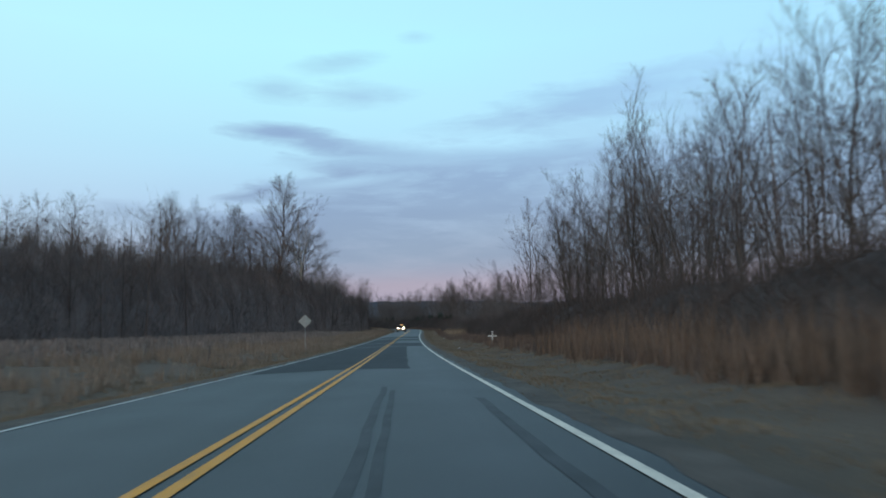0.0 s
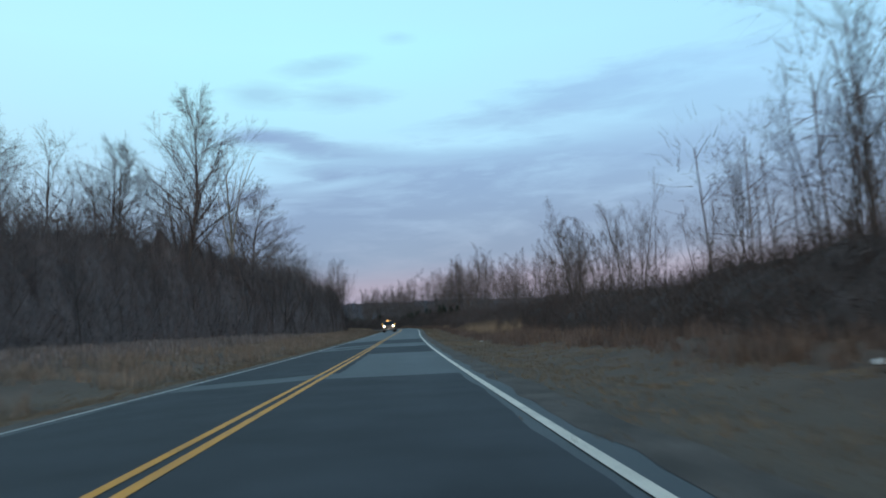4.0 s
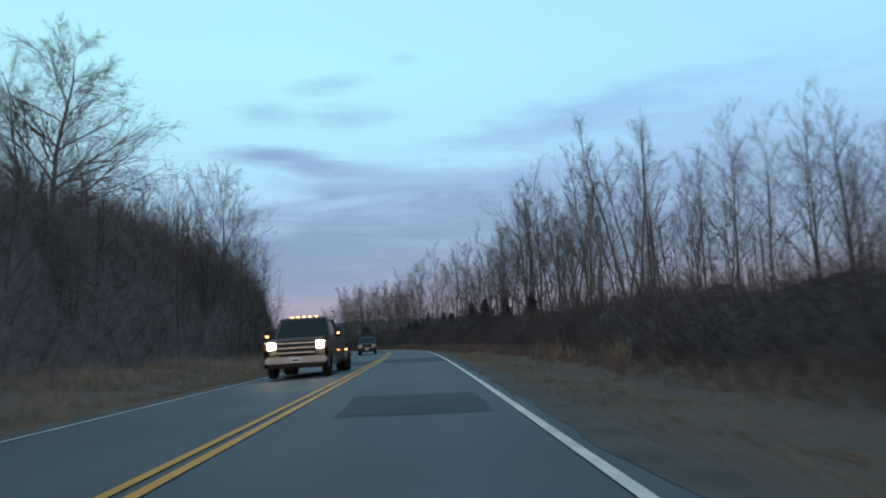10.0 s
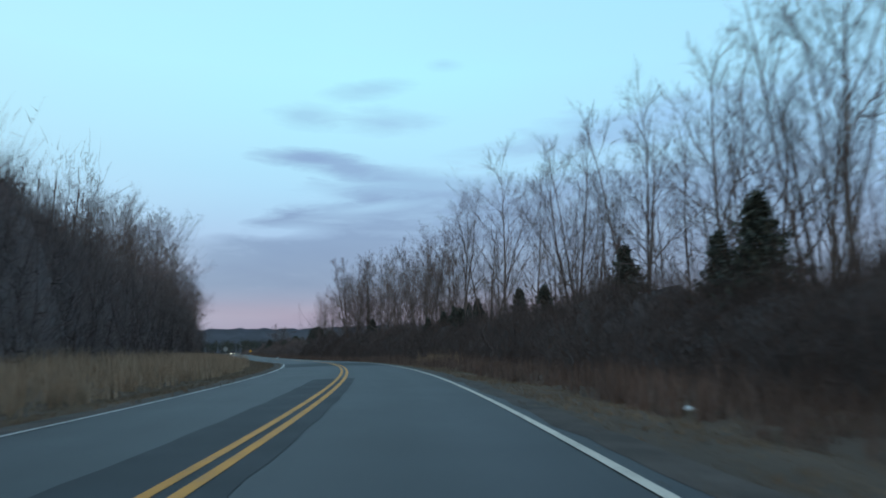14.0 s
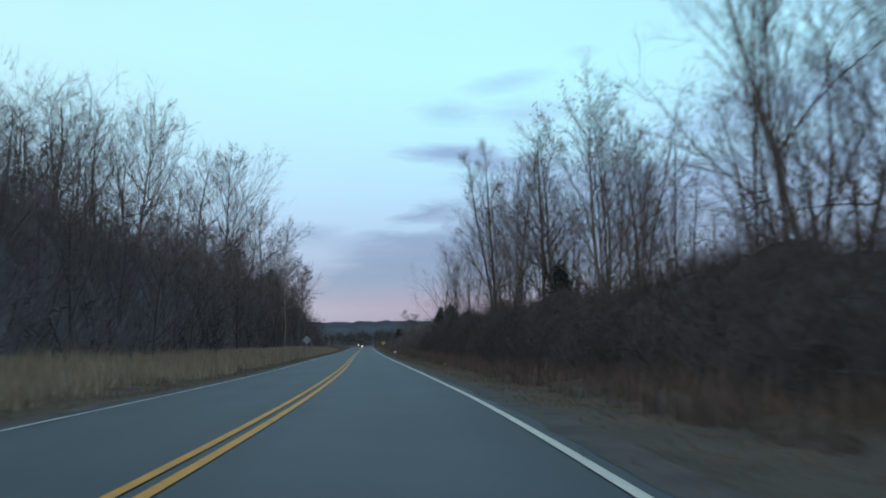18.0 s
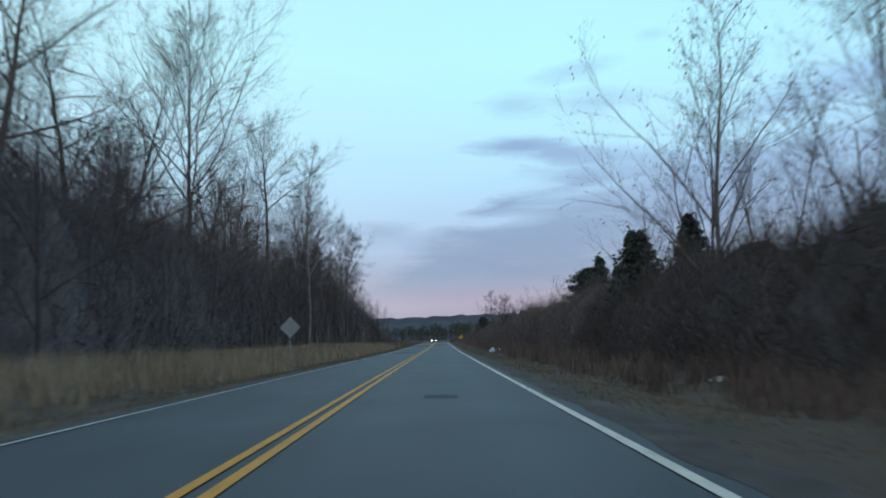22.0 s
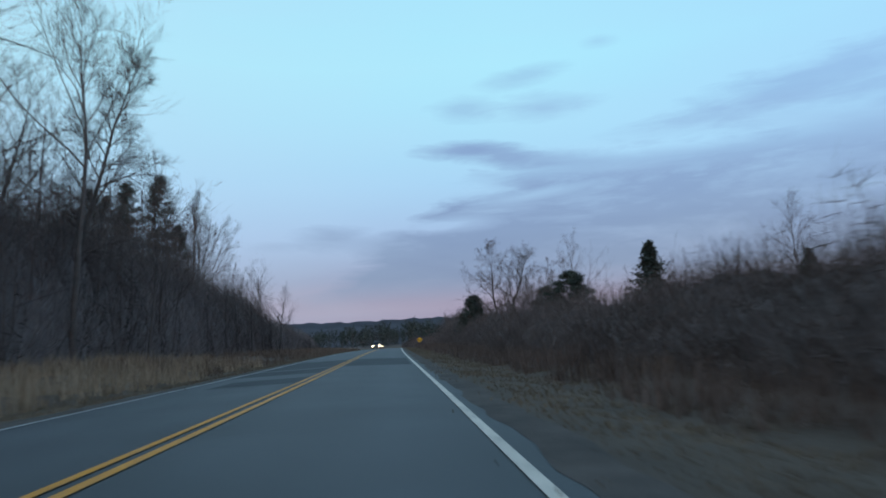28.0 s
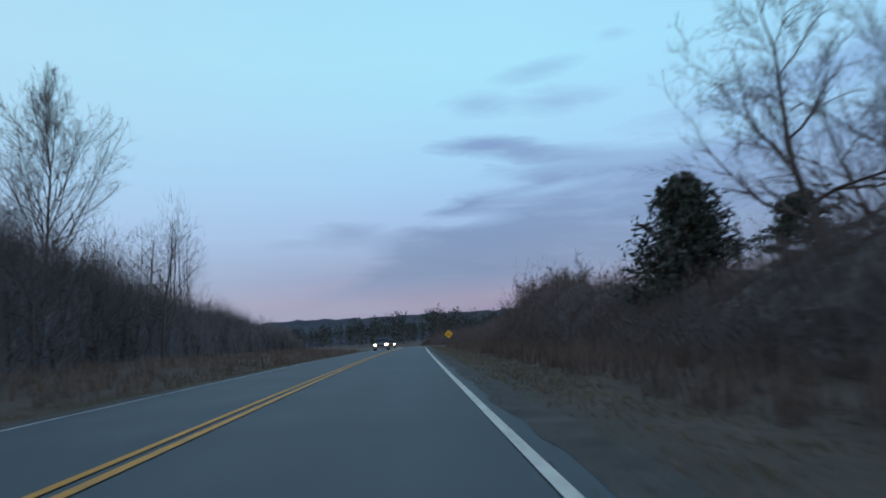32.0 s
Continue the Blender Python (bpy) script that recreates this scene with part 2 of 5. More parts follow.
# ======== materials ========
def mat(name, base, rough=0.8, metal=0.0, vary=0.25, scale=6.0, fine=40.0, bump=0.3, rand=0.0, island=0.0, second=None, spec=0.3, emit=None):
    """A procedural material: two scales of noise over a base colour, with fine relief."""
    m = bpy.data.materials.new(name)
    m.use_nodes = True
    nt = m.node_tree
    N, L = nt.nodes, nt.links
    b = N["Principled BSDF"]
    b.inputs["Roughness"].default_value, b.inputs["Metallic"].default_value = rough, metal
    b.inputs["Specular IOR Level"].default_value = spec
    tc = N.new("ShaderNodeTexCoord")
    big, small = N.new("ShaderNodeTexNoise"), N.new("ShaderNodeTexNoise")
    for n, sc, det in ((big, scale, 4), (small, fine, 6)):
        n.inputs["Scale"].default_value, n.inputs["Detail"].default_value = sc, det
        L.new(tc.outputs["Object"], n.inputs["Vector"])
    ramp = N.new("ShaderNodeValToRGB")
    ramp.color_ramp.elements[0].position, ramp.color_ramp.elements[1].position = .3, .7
    lo = tuple(c * (1 - vary) for c in base)
    hi = second or tuple(min(1, c * (1 + vary)) for c in base)
    ramp.color_ramp.elements[0].color, ramp.color_ramp.elements[1].color = (*lo, 1), (*hi, 1)
    L.new(big.outputs[0], ramp.inputs[0])
    mul = N.new("ShaderNodeMix")
    mul.data_type, mul.blend_type = "RGBA", "MULTIPLY"
    mul.inputs[0].default_value = 1.0
    L.new(ramp.outputs[0], mul.inputs[6])
    r2 = N.new("ShaderNodeMapRange")
    r2.inputs[1].default_value, r2.inputs[2].default_value, r2.inputs[3].default_value, r2.inputs[4].default_value = .25, .75, 1 - vary, 1 + vary
    L.new(small.outputs[0], r2.inputs[0])
    val = r2.outputs[0]
    for amount, node, sock in ((rand, "ShaderNodeObjectInfo", "Random"), (island, "ShaderNodeNewGeometry", "Random Per Island")):
        if amount:
            o = N.new(node)
            rr = N.new("ShaderNodeMapRange")
            rr.inputs[3].default_value, rr.inputs[4].default_value = 1 - amount, 1 + amount
            L.new(o.outputs[sock], rr.inputs[0])
            mm = N.new("ShaderNodeMath")
            mm.operation = "MULTIPLY"
            L.new(val, mm.inputs[0])
            L.new(rr.outputs[0], mm.inputs[1])
            val = mm.outputs[0]
    L.new(val, mul.inputs[7])
    L.new(mul.outputs[2], b.inputs["Base Color"])
    if bump:
        bp = N.new("ShaderNodeBump")
        bp.inputs["Strength"].default_value, bp.inputs["Distance"].default_value = bump, .02
        L.new(small.outputs[0], bp.inputs["Height"])
        L.new(bp.outputs[0], b.inputs["Normal"])
    if emit:
        b.inputs["Emission Color"].default_value, b.inputs["Emission Strength"].default_value = (*emit[0], 1), emit[1]
    return m


def attr_mix(m, attr, knots, soft=None):
    """Lay a colour ramp over a mesh attribute (0 to 1) into the material, ragged by noise."""
    nt = m.node_tree
    N, L = nt.nodes, nt.links
    b = N["Principled BSDF"]
    old = b.inputs["Base Color"].links[0].from_socket
    a = N.new("ShaderNodeAttribute")
    a.attribute_name = attr
    ns = N.new("ShaderNodeTexNoise")
    ns.inputs["Scale"].default_value, ns.inputs["Detail"].default_value = 0.7, 5
    tc = N.new("ShaderNodeTexCoord")
    L.new(tc.outputs["Object"], ns.inputs["Vector"])
    mr = N.new("ShaderNodeMath")
    mr.operation = "MULTIPLY_ADD"
    mr.inputs[1].default_value, mr.inputs[2].default_value = soft or .1, -(soft or .1) / 2
    L.new(ns.outputs[0], mr.inputs[0])
    ad = N.new("ShaderNodeMath")
    L.new(a.outputs["Fac"], ad.inputs[0])
    L.new(mr.outputs[0], ad.inputs[1])
    ramp = N.new("ShaderNodeValToRGB")
    while len(ramp.color_ramp.elements) < len(knots):
        ramp.color_ramp.elements.new(.5)
    for e, (p, c) in zip(ramp.color_ramp.elements, knots):
        e.position, e.color = p, (*c, 1)
    L.new(ad.outputs[0], ramp.inputs[0])
    mx = N.new("ShaderNodeMix")
    mx.data_type, mx.blend_type = "RGBA", "MULTIPLY"
    mx.inputs[0].default_value = 1
    L.new(ramp.outputs[0], mx.inputs[6])
    L.new(old, mx.inputs[7])
    L.new(mx.outputs[2], b.inputs["Base Color"])
    return m


# asphalt: the attribute runs from 0 at the left edge to 1 at the right edge; wheel tracks are paler and smoother
A = lambda v: (v, v, v)
M_ASPHALT = attr_mix(mat("asphalt", (.053, .059, .065), .62, vary=.16, scale=.35, fine=90, bump=.25, spec=.28), "lat",
                     [(0, A(.8)), (.12, A(1.0)), (.2, A(1.12)), (.28, A(.98)), (.40, A(1.1)), (.5, A(.85)), (.59, A(1.08)), (.7, A(.96)), (.8, A(1.14)), (.9, A(.92))], .03)
M_PATCH = mat("patch_asphalt", (.041, .045, .050), .8, vary=.2, scale=.8, fine=90, bump=.25, spec=.12)
M_PATCH_OLD = mat("faded_patch_asphalt", (.045, .050, .055), .74, vary=.22, scale=.8, fine=90, bump=.25, spec=.18)
M_TAR = mat("tyre_rubber_on_road", (.045, .049, .054), .7, vary=.3, scale=2, fine=60, bump=.1, spec=.2)


def paint(name, base, worn):
    m = mat(name, base, .6, vary=.12, scale=1.5, fine=50, bump=.15)
    nt = m.node_tree
    N, L = nt.nodes, nt.links
    b = N["Principled BSDF"]
    old = b.inputs["Base Color"].links[0].from_socket
    tc, ns, mr, mx = N.new("ShaderNodeTexCoord"), N.new("ShaderNodeTexNoise"), N.new("ShaderNodeMapRange"), N.new("ShaderNodeMix")
    ns.inputs["Scale"].default_value, ns.inputs["Detail"].default_value = 9, 8
    L.new(tc.outputs["Object"], ns.inputs["Vector"])
    L.new(ns.outputs[0], mr.inputs[0])
    mr.inputs[1].default_value, mr.inputs[2].default_value, mr.inputs[3].default_value, mr.inputs[4].default_value = .52, .72, 0, worn
    mx.data_type = "RGBA"
    L.new(mr.outputs[0], mx.inputs[0])
    L.new(old, mx.inputs[6])
    mx.inputs[7].default_value = (.09, .09, .09, 1)
    L.new(mx.outputs[2], b.inputs["Base Color"])
    return m


M_WHITE = paint("white_road_paint", (.60, .53, .44), .5)
M_WHITE_OLD = paint("worn_white_road_paint", (.52, .51, .48), .8)
M_YELLOW = paint("yellow_road_paint", (.58, .24, .018), .55)
M_DIRT = mat("edge_grit", (.075, .062, .053), .95, vary=.35, scale=1.6, fine=45, bump=.6)
# land: the attribute is the distance from the road's middle over 40 m
M_LAND = attr_mix(mat("verge_earth", (1, 1, 1), .95, vary=.28, scale=.5, fine=22, bump=.6), "off",
                  [(.0, (.070, .052, .042)), (.10, (.084, .064, .048)), (.125, (.096, .072, .052)), (.16, (.102, .076, .055)), (.22, (.102, .072, .054)),
                   (.32, (.10, .066, .046)), (.5, (.075, .054, .044)), (1.0, (.066, .05, .042))], .07)
M_GRASS = mat("dry_grass_blades", (.36, .262, .180), .85, vary=.25, scale=.15, fine=3, bump=0, island=.25, second=(.40, .295, .20))
M_GRASS_DULL = mat("faded_dry_grass_blades", (.235, .180, .138), .85, vary=.25, scale=.15, fine=3, bump=0, island=.25, second=(.27, .21, .16))
M_GRASS_LOW = mat("short_winter_grass", (.190, .150, .108), .9, vary=.25, scale=.25, fine=3, bump=0, island=.12, second=(.215, .170, .120))
M_GRASS_RED = mat("rusty_broom_grass", (.185, .128, .096), .88, vary=.25, scale=.2, fine=3, bump=0, island=.35)
M_FIELD = mat("faded_field_weeds", (.205, .172, .155), .9, vary=.25, scale=.2, fine=3, bump=0, island=.35)
M_BRUSH = mat("brush_stems", (.086, .070, .066), .95, vary=.25, scale=.12, fine=4, bump=0, island=.18)
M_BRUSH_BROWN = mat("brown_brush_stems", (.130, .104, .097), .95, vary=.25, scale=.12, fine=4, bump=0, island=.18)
# solid thicket cores: base colours darker than the stems, painting in the inner shade
M_THICKET_BROWN = mat("brown_brush_shade_core", (.098, .079, .074), 1.0, vary=.3, scale=1.1, fine=9, bump=1.0)
M_THICKET = mat("brush_shade_core", (.060, .050, .048), 1.0, vary=.3, scale=1.1, fine=9, bump=1.0)
# left-side stems and core: brush colours brightened for the afterglow they face
M_UNDER_LIT = mat("undergrowth_stems_lit", (.178, .152, .148), .95, vary=.25, scale=.12, fine=4, bump=0, island=.2)
M_CORE_LIT = mat("undergrowth_shade_core", (.140, .120, .117), 1.0, vary=.3, scale=1.1, fine=9, bump=1.0)
M_BARK = mat("grey_bark", (.105, .088, .081), .95, vary=.25, scale=1.2, fine=14, bump=.5, rand=.25)
M_BARK_PALE = mat("pale_grey_bark", (.21, .178, .16), .95, vary=.25, scale=1.2, fine=14, bump=.5)
M_WEED = mat("dead_weed_stalks", (.150, .108, .090), .95, vary=.3, scale=.2, fine=4, bump=0, island=.25)
M_TWIG = mat("twigs", (.120, .098, .092), .95, vary=.2, scale=1, fine=8, bump=0, rand=.2, island=.2)
M_PALE = mat("barkless_dead_wood", (.30, .265, .225), .9, vary=.25, scale=.9, fine=12, bump=.4, rand=.1)
M_CEDAR = mat("cedar_foliage", (.050, .062, .052), .9, vary=.35, scale=1.0, fine=8, bump=0, rand=.2, island=.4)
M_PINE = mat("pine_needles", (.050, .064, .052), .9, vary=.35, scale=1.0, fine=8, bump=0, rand=.2, island=.4)
M_DRYLEAF = mat("clinging_dry_leaves", (.10, .075, .055), .9, vary=.3, scale=1, fine=8, bump=0, island=.4)
# bluish tint in the base colour stands in for haze over distance
M_HILL = mat("wooded_hill", (.036, .038, .050), 1.0, vary=.22, scale=.02, fine=.25, bump=.0)
M_STEEL = mat("galvanised_steel", (.36, .37, .38), .5, .7, vary=.15, scale=6, fine=60, bump=.08)
M_SIGNBACK = mat("weathered_aluminium", (.34, .37, .36), .6, .35, vary=.12, scale=3, fine=40, bump=.05)
M_SIGNFACE = mat("yellow_sheeting", (.78, .42, .03), .5, vary=.06, scale=3, fine=40, bump=.02)
M_BLACK = mat("black_paint", (.015, .015, .016), .5, vary=.1, scale=4, fine=40, bump=.03)
M_CROSS = mat("white_painted_wood", (.62, .62, .60), .7, vary=.12, scale=5, fine=30, bump=.15)
M_PLASTIC = mat("white_plastic_film", (.62, .64, .64), .45, vary=.12, scale=4, fine=20, bump=.3, rand=.15)
M_BLUE = mat("pale_blue_plastic_film", (.25, .40, .52), .45, vary=.15, scale=4, fine=20, bump=.3)
M_CARD = mat("sodden_cardboard", (.30, .22, .15), .9, vary=.2, scale=5, fine=30, bump=.3)


# ======== mesh helpers ========
def mesh_ob(name, verts, faces, material, parent=None, label="", smooth=False):
    me = bpy.data.meshes.new(name)
    me.from_pydata([tuple(v) for v in verts] if not isinstance(verts, np.ndarray) else verts.tolist(), [], faces if isinstance(faces, list) else faces.tolist())
    me.materials.append(material)
    if smooth:
        me.polygons.foreach_set("use_smooth", [True] * len(me.polygons))
    me.update()
    ob = new(name, me)
    if parent is not None:
        ob.parent = parent
    if label:
        ob["label"] = label
    return ob


def part(name, bm, material, parent=None, label="", smooth=False):
    me = bpy.data.meshes.new(name)
    bm.to_mesh(me)
    bm.free()
    me.materials.append(material)
    if smooth:
        me.polygons.foreach_set("use_smooth", [True] * len(me.polygons))
    ob = new(name, me)
    if parent is not None:
        ob.parent = parent
    if label:
        ob["label"] = label
    return ob


def empty(name, label, category, group="", kind=""):
    ob = new(name)
    ob.empty_display_size = .2
    return tagged(ob, label, category, group, kind)


def ribbon(name, d0, d1, s0, s1, lift, material, step=2.0, cols=1, parent=None, wobble=0.0, label="", thick=0.0):
    """A strip that lies on the carriageway between two offsets, lifted by some millimetres."""
    n = max(2, int(round((s1 - s0) / step)) + 1)
    s = np.linspace(s0, s1, n)
    d = np.linspace(d0, d1, cols + 1)
    if d0 < 0 < d1:
        d = np.sort(np.append(d, 0.0))
        cols += 1
    S, D = np.meshgrid(s, d, indexing="ij")
    if wobble:
        S = S + wobble * 2.5 * bump2(D * 3, S * 0 + s0, .9, s0) * np.where((S == s0) | (S == s1), 1, 0)
        D = D + wobble * bump2(S, D * 0, .8, s0) * np.where((D == d0) | (D == d1), 1, 0)
    x, y = plan(S, D)
    z = axis(S)[2] - CROWN * np.abs(D) + lift
    v = np.stack([x, y, z], -1).reshape(-1, 3)
    c = cols + 1
    i = np.arange(n - 1)[:, None] * c + np.arange(cols)[None, :]
    f = np.stack([i, i + 1, i + c + 1, i + c], -1).reshape(-1, 4)
    ob = mesh_ob(name, v, f, material, parent, label)
    at = ob.data.attributes.new("lat", "FLOAT", "POINT")
    at.data.foreach_set("value", ((D + 4.1) / 8.2).ravel().astype(np.float32))
    return ob


def tubes(p0, p1, r0, r1, sides):
    """Verts and faces of many tapered prisms at once."""
    p0, p1 = np.asarray(p0, float), np.asarray(p1, float)
    n = len(p0)
    ax = p1 - p0
    ax = ax / np.maximum(np.linalg.norm(ax, axis=1, keepdims=True), 1e-6)
    ref = np.where(np.abs(ax[:, 2:3]) > .9, np.array([[1.0, 0, 0]]), np.array([[0, 0, 1.0]]))
    u = np.cross(ax, ref)
    u /= np.linalg.norm(u, axis=1, keepdims=True)
    w = np.cross(ax, u)
    a = np.arange(sides) * 2 * np.pi / sides
    ring = u[:, None, :] * np.cos(a)[None, :, None] + w[:, None, :] * np.sin(a)[None, :, None]
    lo = p0[:, None, :] + ring * np.asarray(r0)[:, None, None]
    hi = p1[:, None, :] + ring * np.asarray(r1)[:, None, None]
    v = np.concatenate([lo, hi], 1).reshape(-1, 3)
    k = np.arange(sides)
    quad = np.stack([k, (k + 1) % sides, (k + 1) % sides + sides, k + sides], -1)
    f = (np.arange(n)[:, None, None] * 2 * sides + quad[None]).reshape(-1, 4)
    return v, f


def joined(name, chunks, material, parent=None, label="", smooth=False):
    vs, fs, o = [], [], 0
    for v, f in chunks:
        vs.append(v)
        fs.extend((f + o).tolist())
        o += len(v)
    return mesh_ob(name, np.concatenate(vs), fs, material, parent, label, smooth)


# ======== ground and road ========
def build_ground():
    s = np.concatenate([np.arange(-400, -40, 20.0), np.arange(-40, 700, 1.5), np.arange(700, 1000, 10), np.arange(1000, 2601, 60)])
    half = np.array([4.05, 4.3, 4.8, 5.4, 6.0, 6.6, 7.3, 8.0, 9, 10, 11.5, 13, 15, 18, 22, 28, 36, 46, 60, 90, 150, 260, 420, 700, 1100, 1600])
    d = np.concatenate([-half[::-1], [-2.0, 0, 2.0], half])
    S, D = np.meshgrid(s, d, indexing="ij")
    D2 = D + np.where(np.abs(D) == 4.05, .08 * bump2(S, D, 1.7), 0)
    x, y = plan(S, D2)
    z = land(S, D2)
    z = np.where(np.abs(D) < 4.2, axis(S)[2] - CROWN * np.abs(D) - np.where(np.abs(D) < 4, .06, .012), z)
    v = np.stack([x, y, z], -1).reshape(-1, 3)
    c = len(d)
    i = np.arange(len(s) - 1)[:, None] * c + np.arange(c - 1)[None, :]
    f = np.stack([i, i + 1, i + c + 1, i + c], -1).reshape(-1, 4)
    ob = mesh_ob("ground", v, f, M_LAND, smooth=True)
    at = ob.data.attributes.new("off", "FLOAT", "POINT")
    at.data.foreach_set("value", np.clip(np.abs(D) / 40, 0, 1).ravel().astype(np.float32))
    tagged(ob, "winter verge of bare earth, leaf litter and dead grass", "ground", kind="structure")


build_ground()
road = tagged(ribbon("road", -3.92, 3.98, -300, 1000, 0, M_ASPHALT, 1.0, 16, wobble=.05), "two-lane grey asphalt road with faint paler wheel tracks", "road", kind="structure")
for a, b in ((3.74, 4.3), (-3.72, -4.3)):
    tagged(ribbon("road_edge_dirt", a, b, -20, 640, .004, M_DIRT, .7, 3, wobble=.13), "gritty brown dirt washed over the asphalt edge", "road edge", kind="structure")
LINES = [("edge_line", 3.42, 3.54, -300, 1000, M_WHITE, "white edge line, slightly worn"), ("edge_line", -3.62, -3.53, -300, 1000, M_WHITE_OLD, "thin worn white edge line")]
# the left centre line is broken where the road was patched
for s0, s1 in ((-300, 96.6), (97.2, 113.8), (114.8, 1000)):
    LINES.append(("centre_line", -.155, -.045, s0, s1, M_YELLOW, "yellow centre line"))
for s0, s1 in ((-300, 96.5), (97.1, 1000)):
    LINES.append(("centre_line", .075, .185, s0, s1, M_YELLOW, "yellow centre line"))
for nm, a, b, s0, s1, mm, lb in LINES:
    tagged(ribbon(nm, a, b, s0, s1, .012, mm, 2.0, 1), lb + " painted on asphalt", "road marking", "road markings", "structure")
PATCHES = [(-3.35, 1.85, 23.5, 64), (-3.35, 3.3, 66, 82), (-3.4, .38, 84, 98.2), (-3.4, 3.35, 98.2, 109), (-2.5, -.1, 111.2, 113.2), (-1.6, -.1, 113.9, 114.7), (-3.4, 3.35, 117.5, 131)]
OLD_PATCHES = [(.9, 3.1, 178.8, 182.4), (.3, 3.4, 202.2, 209.8), (-1.9, -.2, 201.4, 208.7), (-.95, .46, 238, 262), (-3.45, 3.4, 284, 298), (-3.1, -.5, 433, 439), (.6, 1.6, 449, 451.5), (-2.9, -.4, 452, 457),
               (1.4, 2.0, 379.5, 380.3), (-2.6, -.2, 482.8, 486.3), (-3.4, -.3, 489.5, 494.5), (-3.35, 3.3, 495.5, 508.5)]
for mm, lb, rows in ((M_PATCH, "darker asphalt repair patch on the road surface", PATCHES), (M_PATCH_OLD, "faded dark asphalt patch on the road surface", OLD_PATCHES)):
    for a, b, s0, s1 in rows:
        tagged(ribbon("asphalt_patch", a, b, s0, s1, .006, mm, .8, 6, wobble=.06), lb, "road patch", "asphalt patches", "structure")
for a, b, s0, s1 in ((1.22, 1.34, 3, 15), (1.42, 1.52, 4, 14), (2.85, 3.0, 2, 12)):
    tagged(ribbon("tyre_mark", a, b, s0, s1, .005, M_TAR, 1.0, 1, wobble=.03), "dark rubber tyre mark on the asphalt", "tyre mark", "tyre marks", "structure")


def build_hills():
    """Low wooded ridges far ahead and round the horizon."""
    for k, (dist, base, amp) in enumerate(((1500, 46, 12), (2200, 84, 16))):
        a = np.radians(np.arange(-180, 181, .5))
        cx, cy = -80, 500
        crest = base + amp * (np.sin(a * 5 + k) * .6 + np.sin(a * 13 + 2 * k) * .3 + np.sin(a * 31) * .12) + 2.0 * np.sin(a * 173) + 1.5 * np.sin(a * 311 + 1)
        vs = []
        for r, h in ((dist - 260, -2 + 0 * crest), (dist - 120, crest * .55), (dist, crest), (dist + 200, crest * .5), (dist + 420, -4 + 0 * crest)):
            vs.append(np.stack([cx - np.sin(a) * r, cy + np.cos(a) * r, h], -1))
        v = np.concatenate(vs)
        n = len(a)
        f = [(j * n + i, j * n + i + 1, (j + 1) * n + i + 1, (j + 1) * n + i) for j in range(4) for i in range(n - 1)]
        tagged(mesh_ob("backdrop", v, f, M_HILL, smooth=True), "low wooded ridge on the horizon at dusk", "hill", kind="structure")


build_hills()

# ======== trees ========
rng = np.random.default_rng(7)


def unit(v):
    return v / np.maximum(np.linalg.norm(v, axis=-1, keepdims=True), 1e-6)


def shoots(p, d, length, r0, r1, n, up, jit, r):
    """Many curved shoots at once: their nodes (m, n + 1, 3) and their radii (m, n + 1)."""
    nodes = [p]
    for k in range(n):
        d = unit(d + r.normal(0, jit, d.shape) + np.array([0, 0, up]))
        nodes.append(nodes[-1] + d * (length / n)[:, None])
    f = np.linspace(0, 1, n + 1)[None, :]
    return np.stack(nodes, 1), r0[:, None] * (1 - f) + r1[:, None] * f


def side_shoots(nodes, radii, length, k, t0, angle, share, r):
    """Starts of k side shoots on every shoot: place, way, length and radius."""
    m, n = len(nodes), nodes.shape[1] - 1
    i = np.repeat(np.arange(m), k)
    t = t0 + (1 - t0) * (np.tile(np.arange(k), m) + r.uniform(0, 1, m * k)) / k
    j = np.minimum((t * n).astype(int), n - 1)
    w = (t * n - j)[:, None]
    p = nodes[i, j] * (1 - w) + nodes[i, j + 1] * w
    tan = unit(nodes[i, j + 1] - nodes[i, j])
    a = r.uniform(*angle, m * k)[:, None] * (1.1 - .45 * t[:, None])
    d = unit(tan * np.cos(a) + unit(np.cross(tan, r.normal(0, 1, (m * k, 3)))) * np.sin(a))
    return p, d, length[i] * share * (1.2 - .65 * t) * r.uniform(.6, 1.25, m * k), (radii[i, j] * (1 - w[:, 0]) + radii[i, j + 1] * w[:, 0])


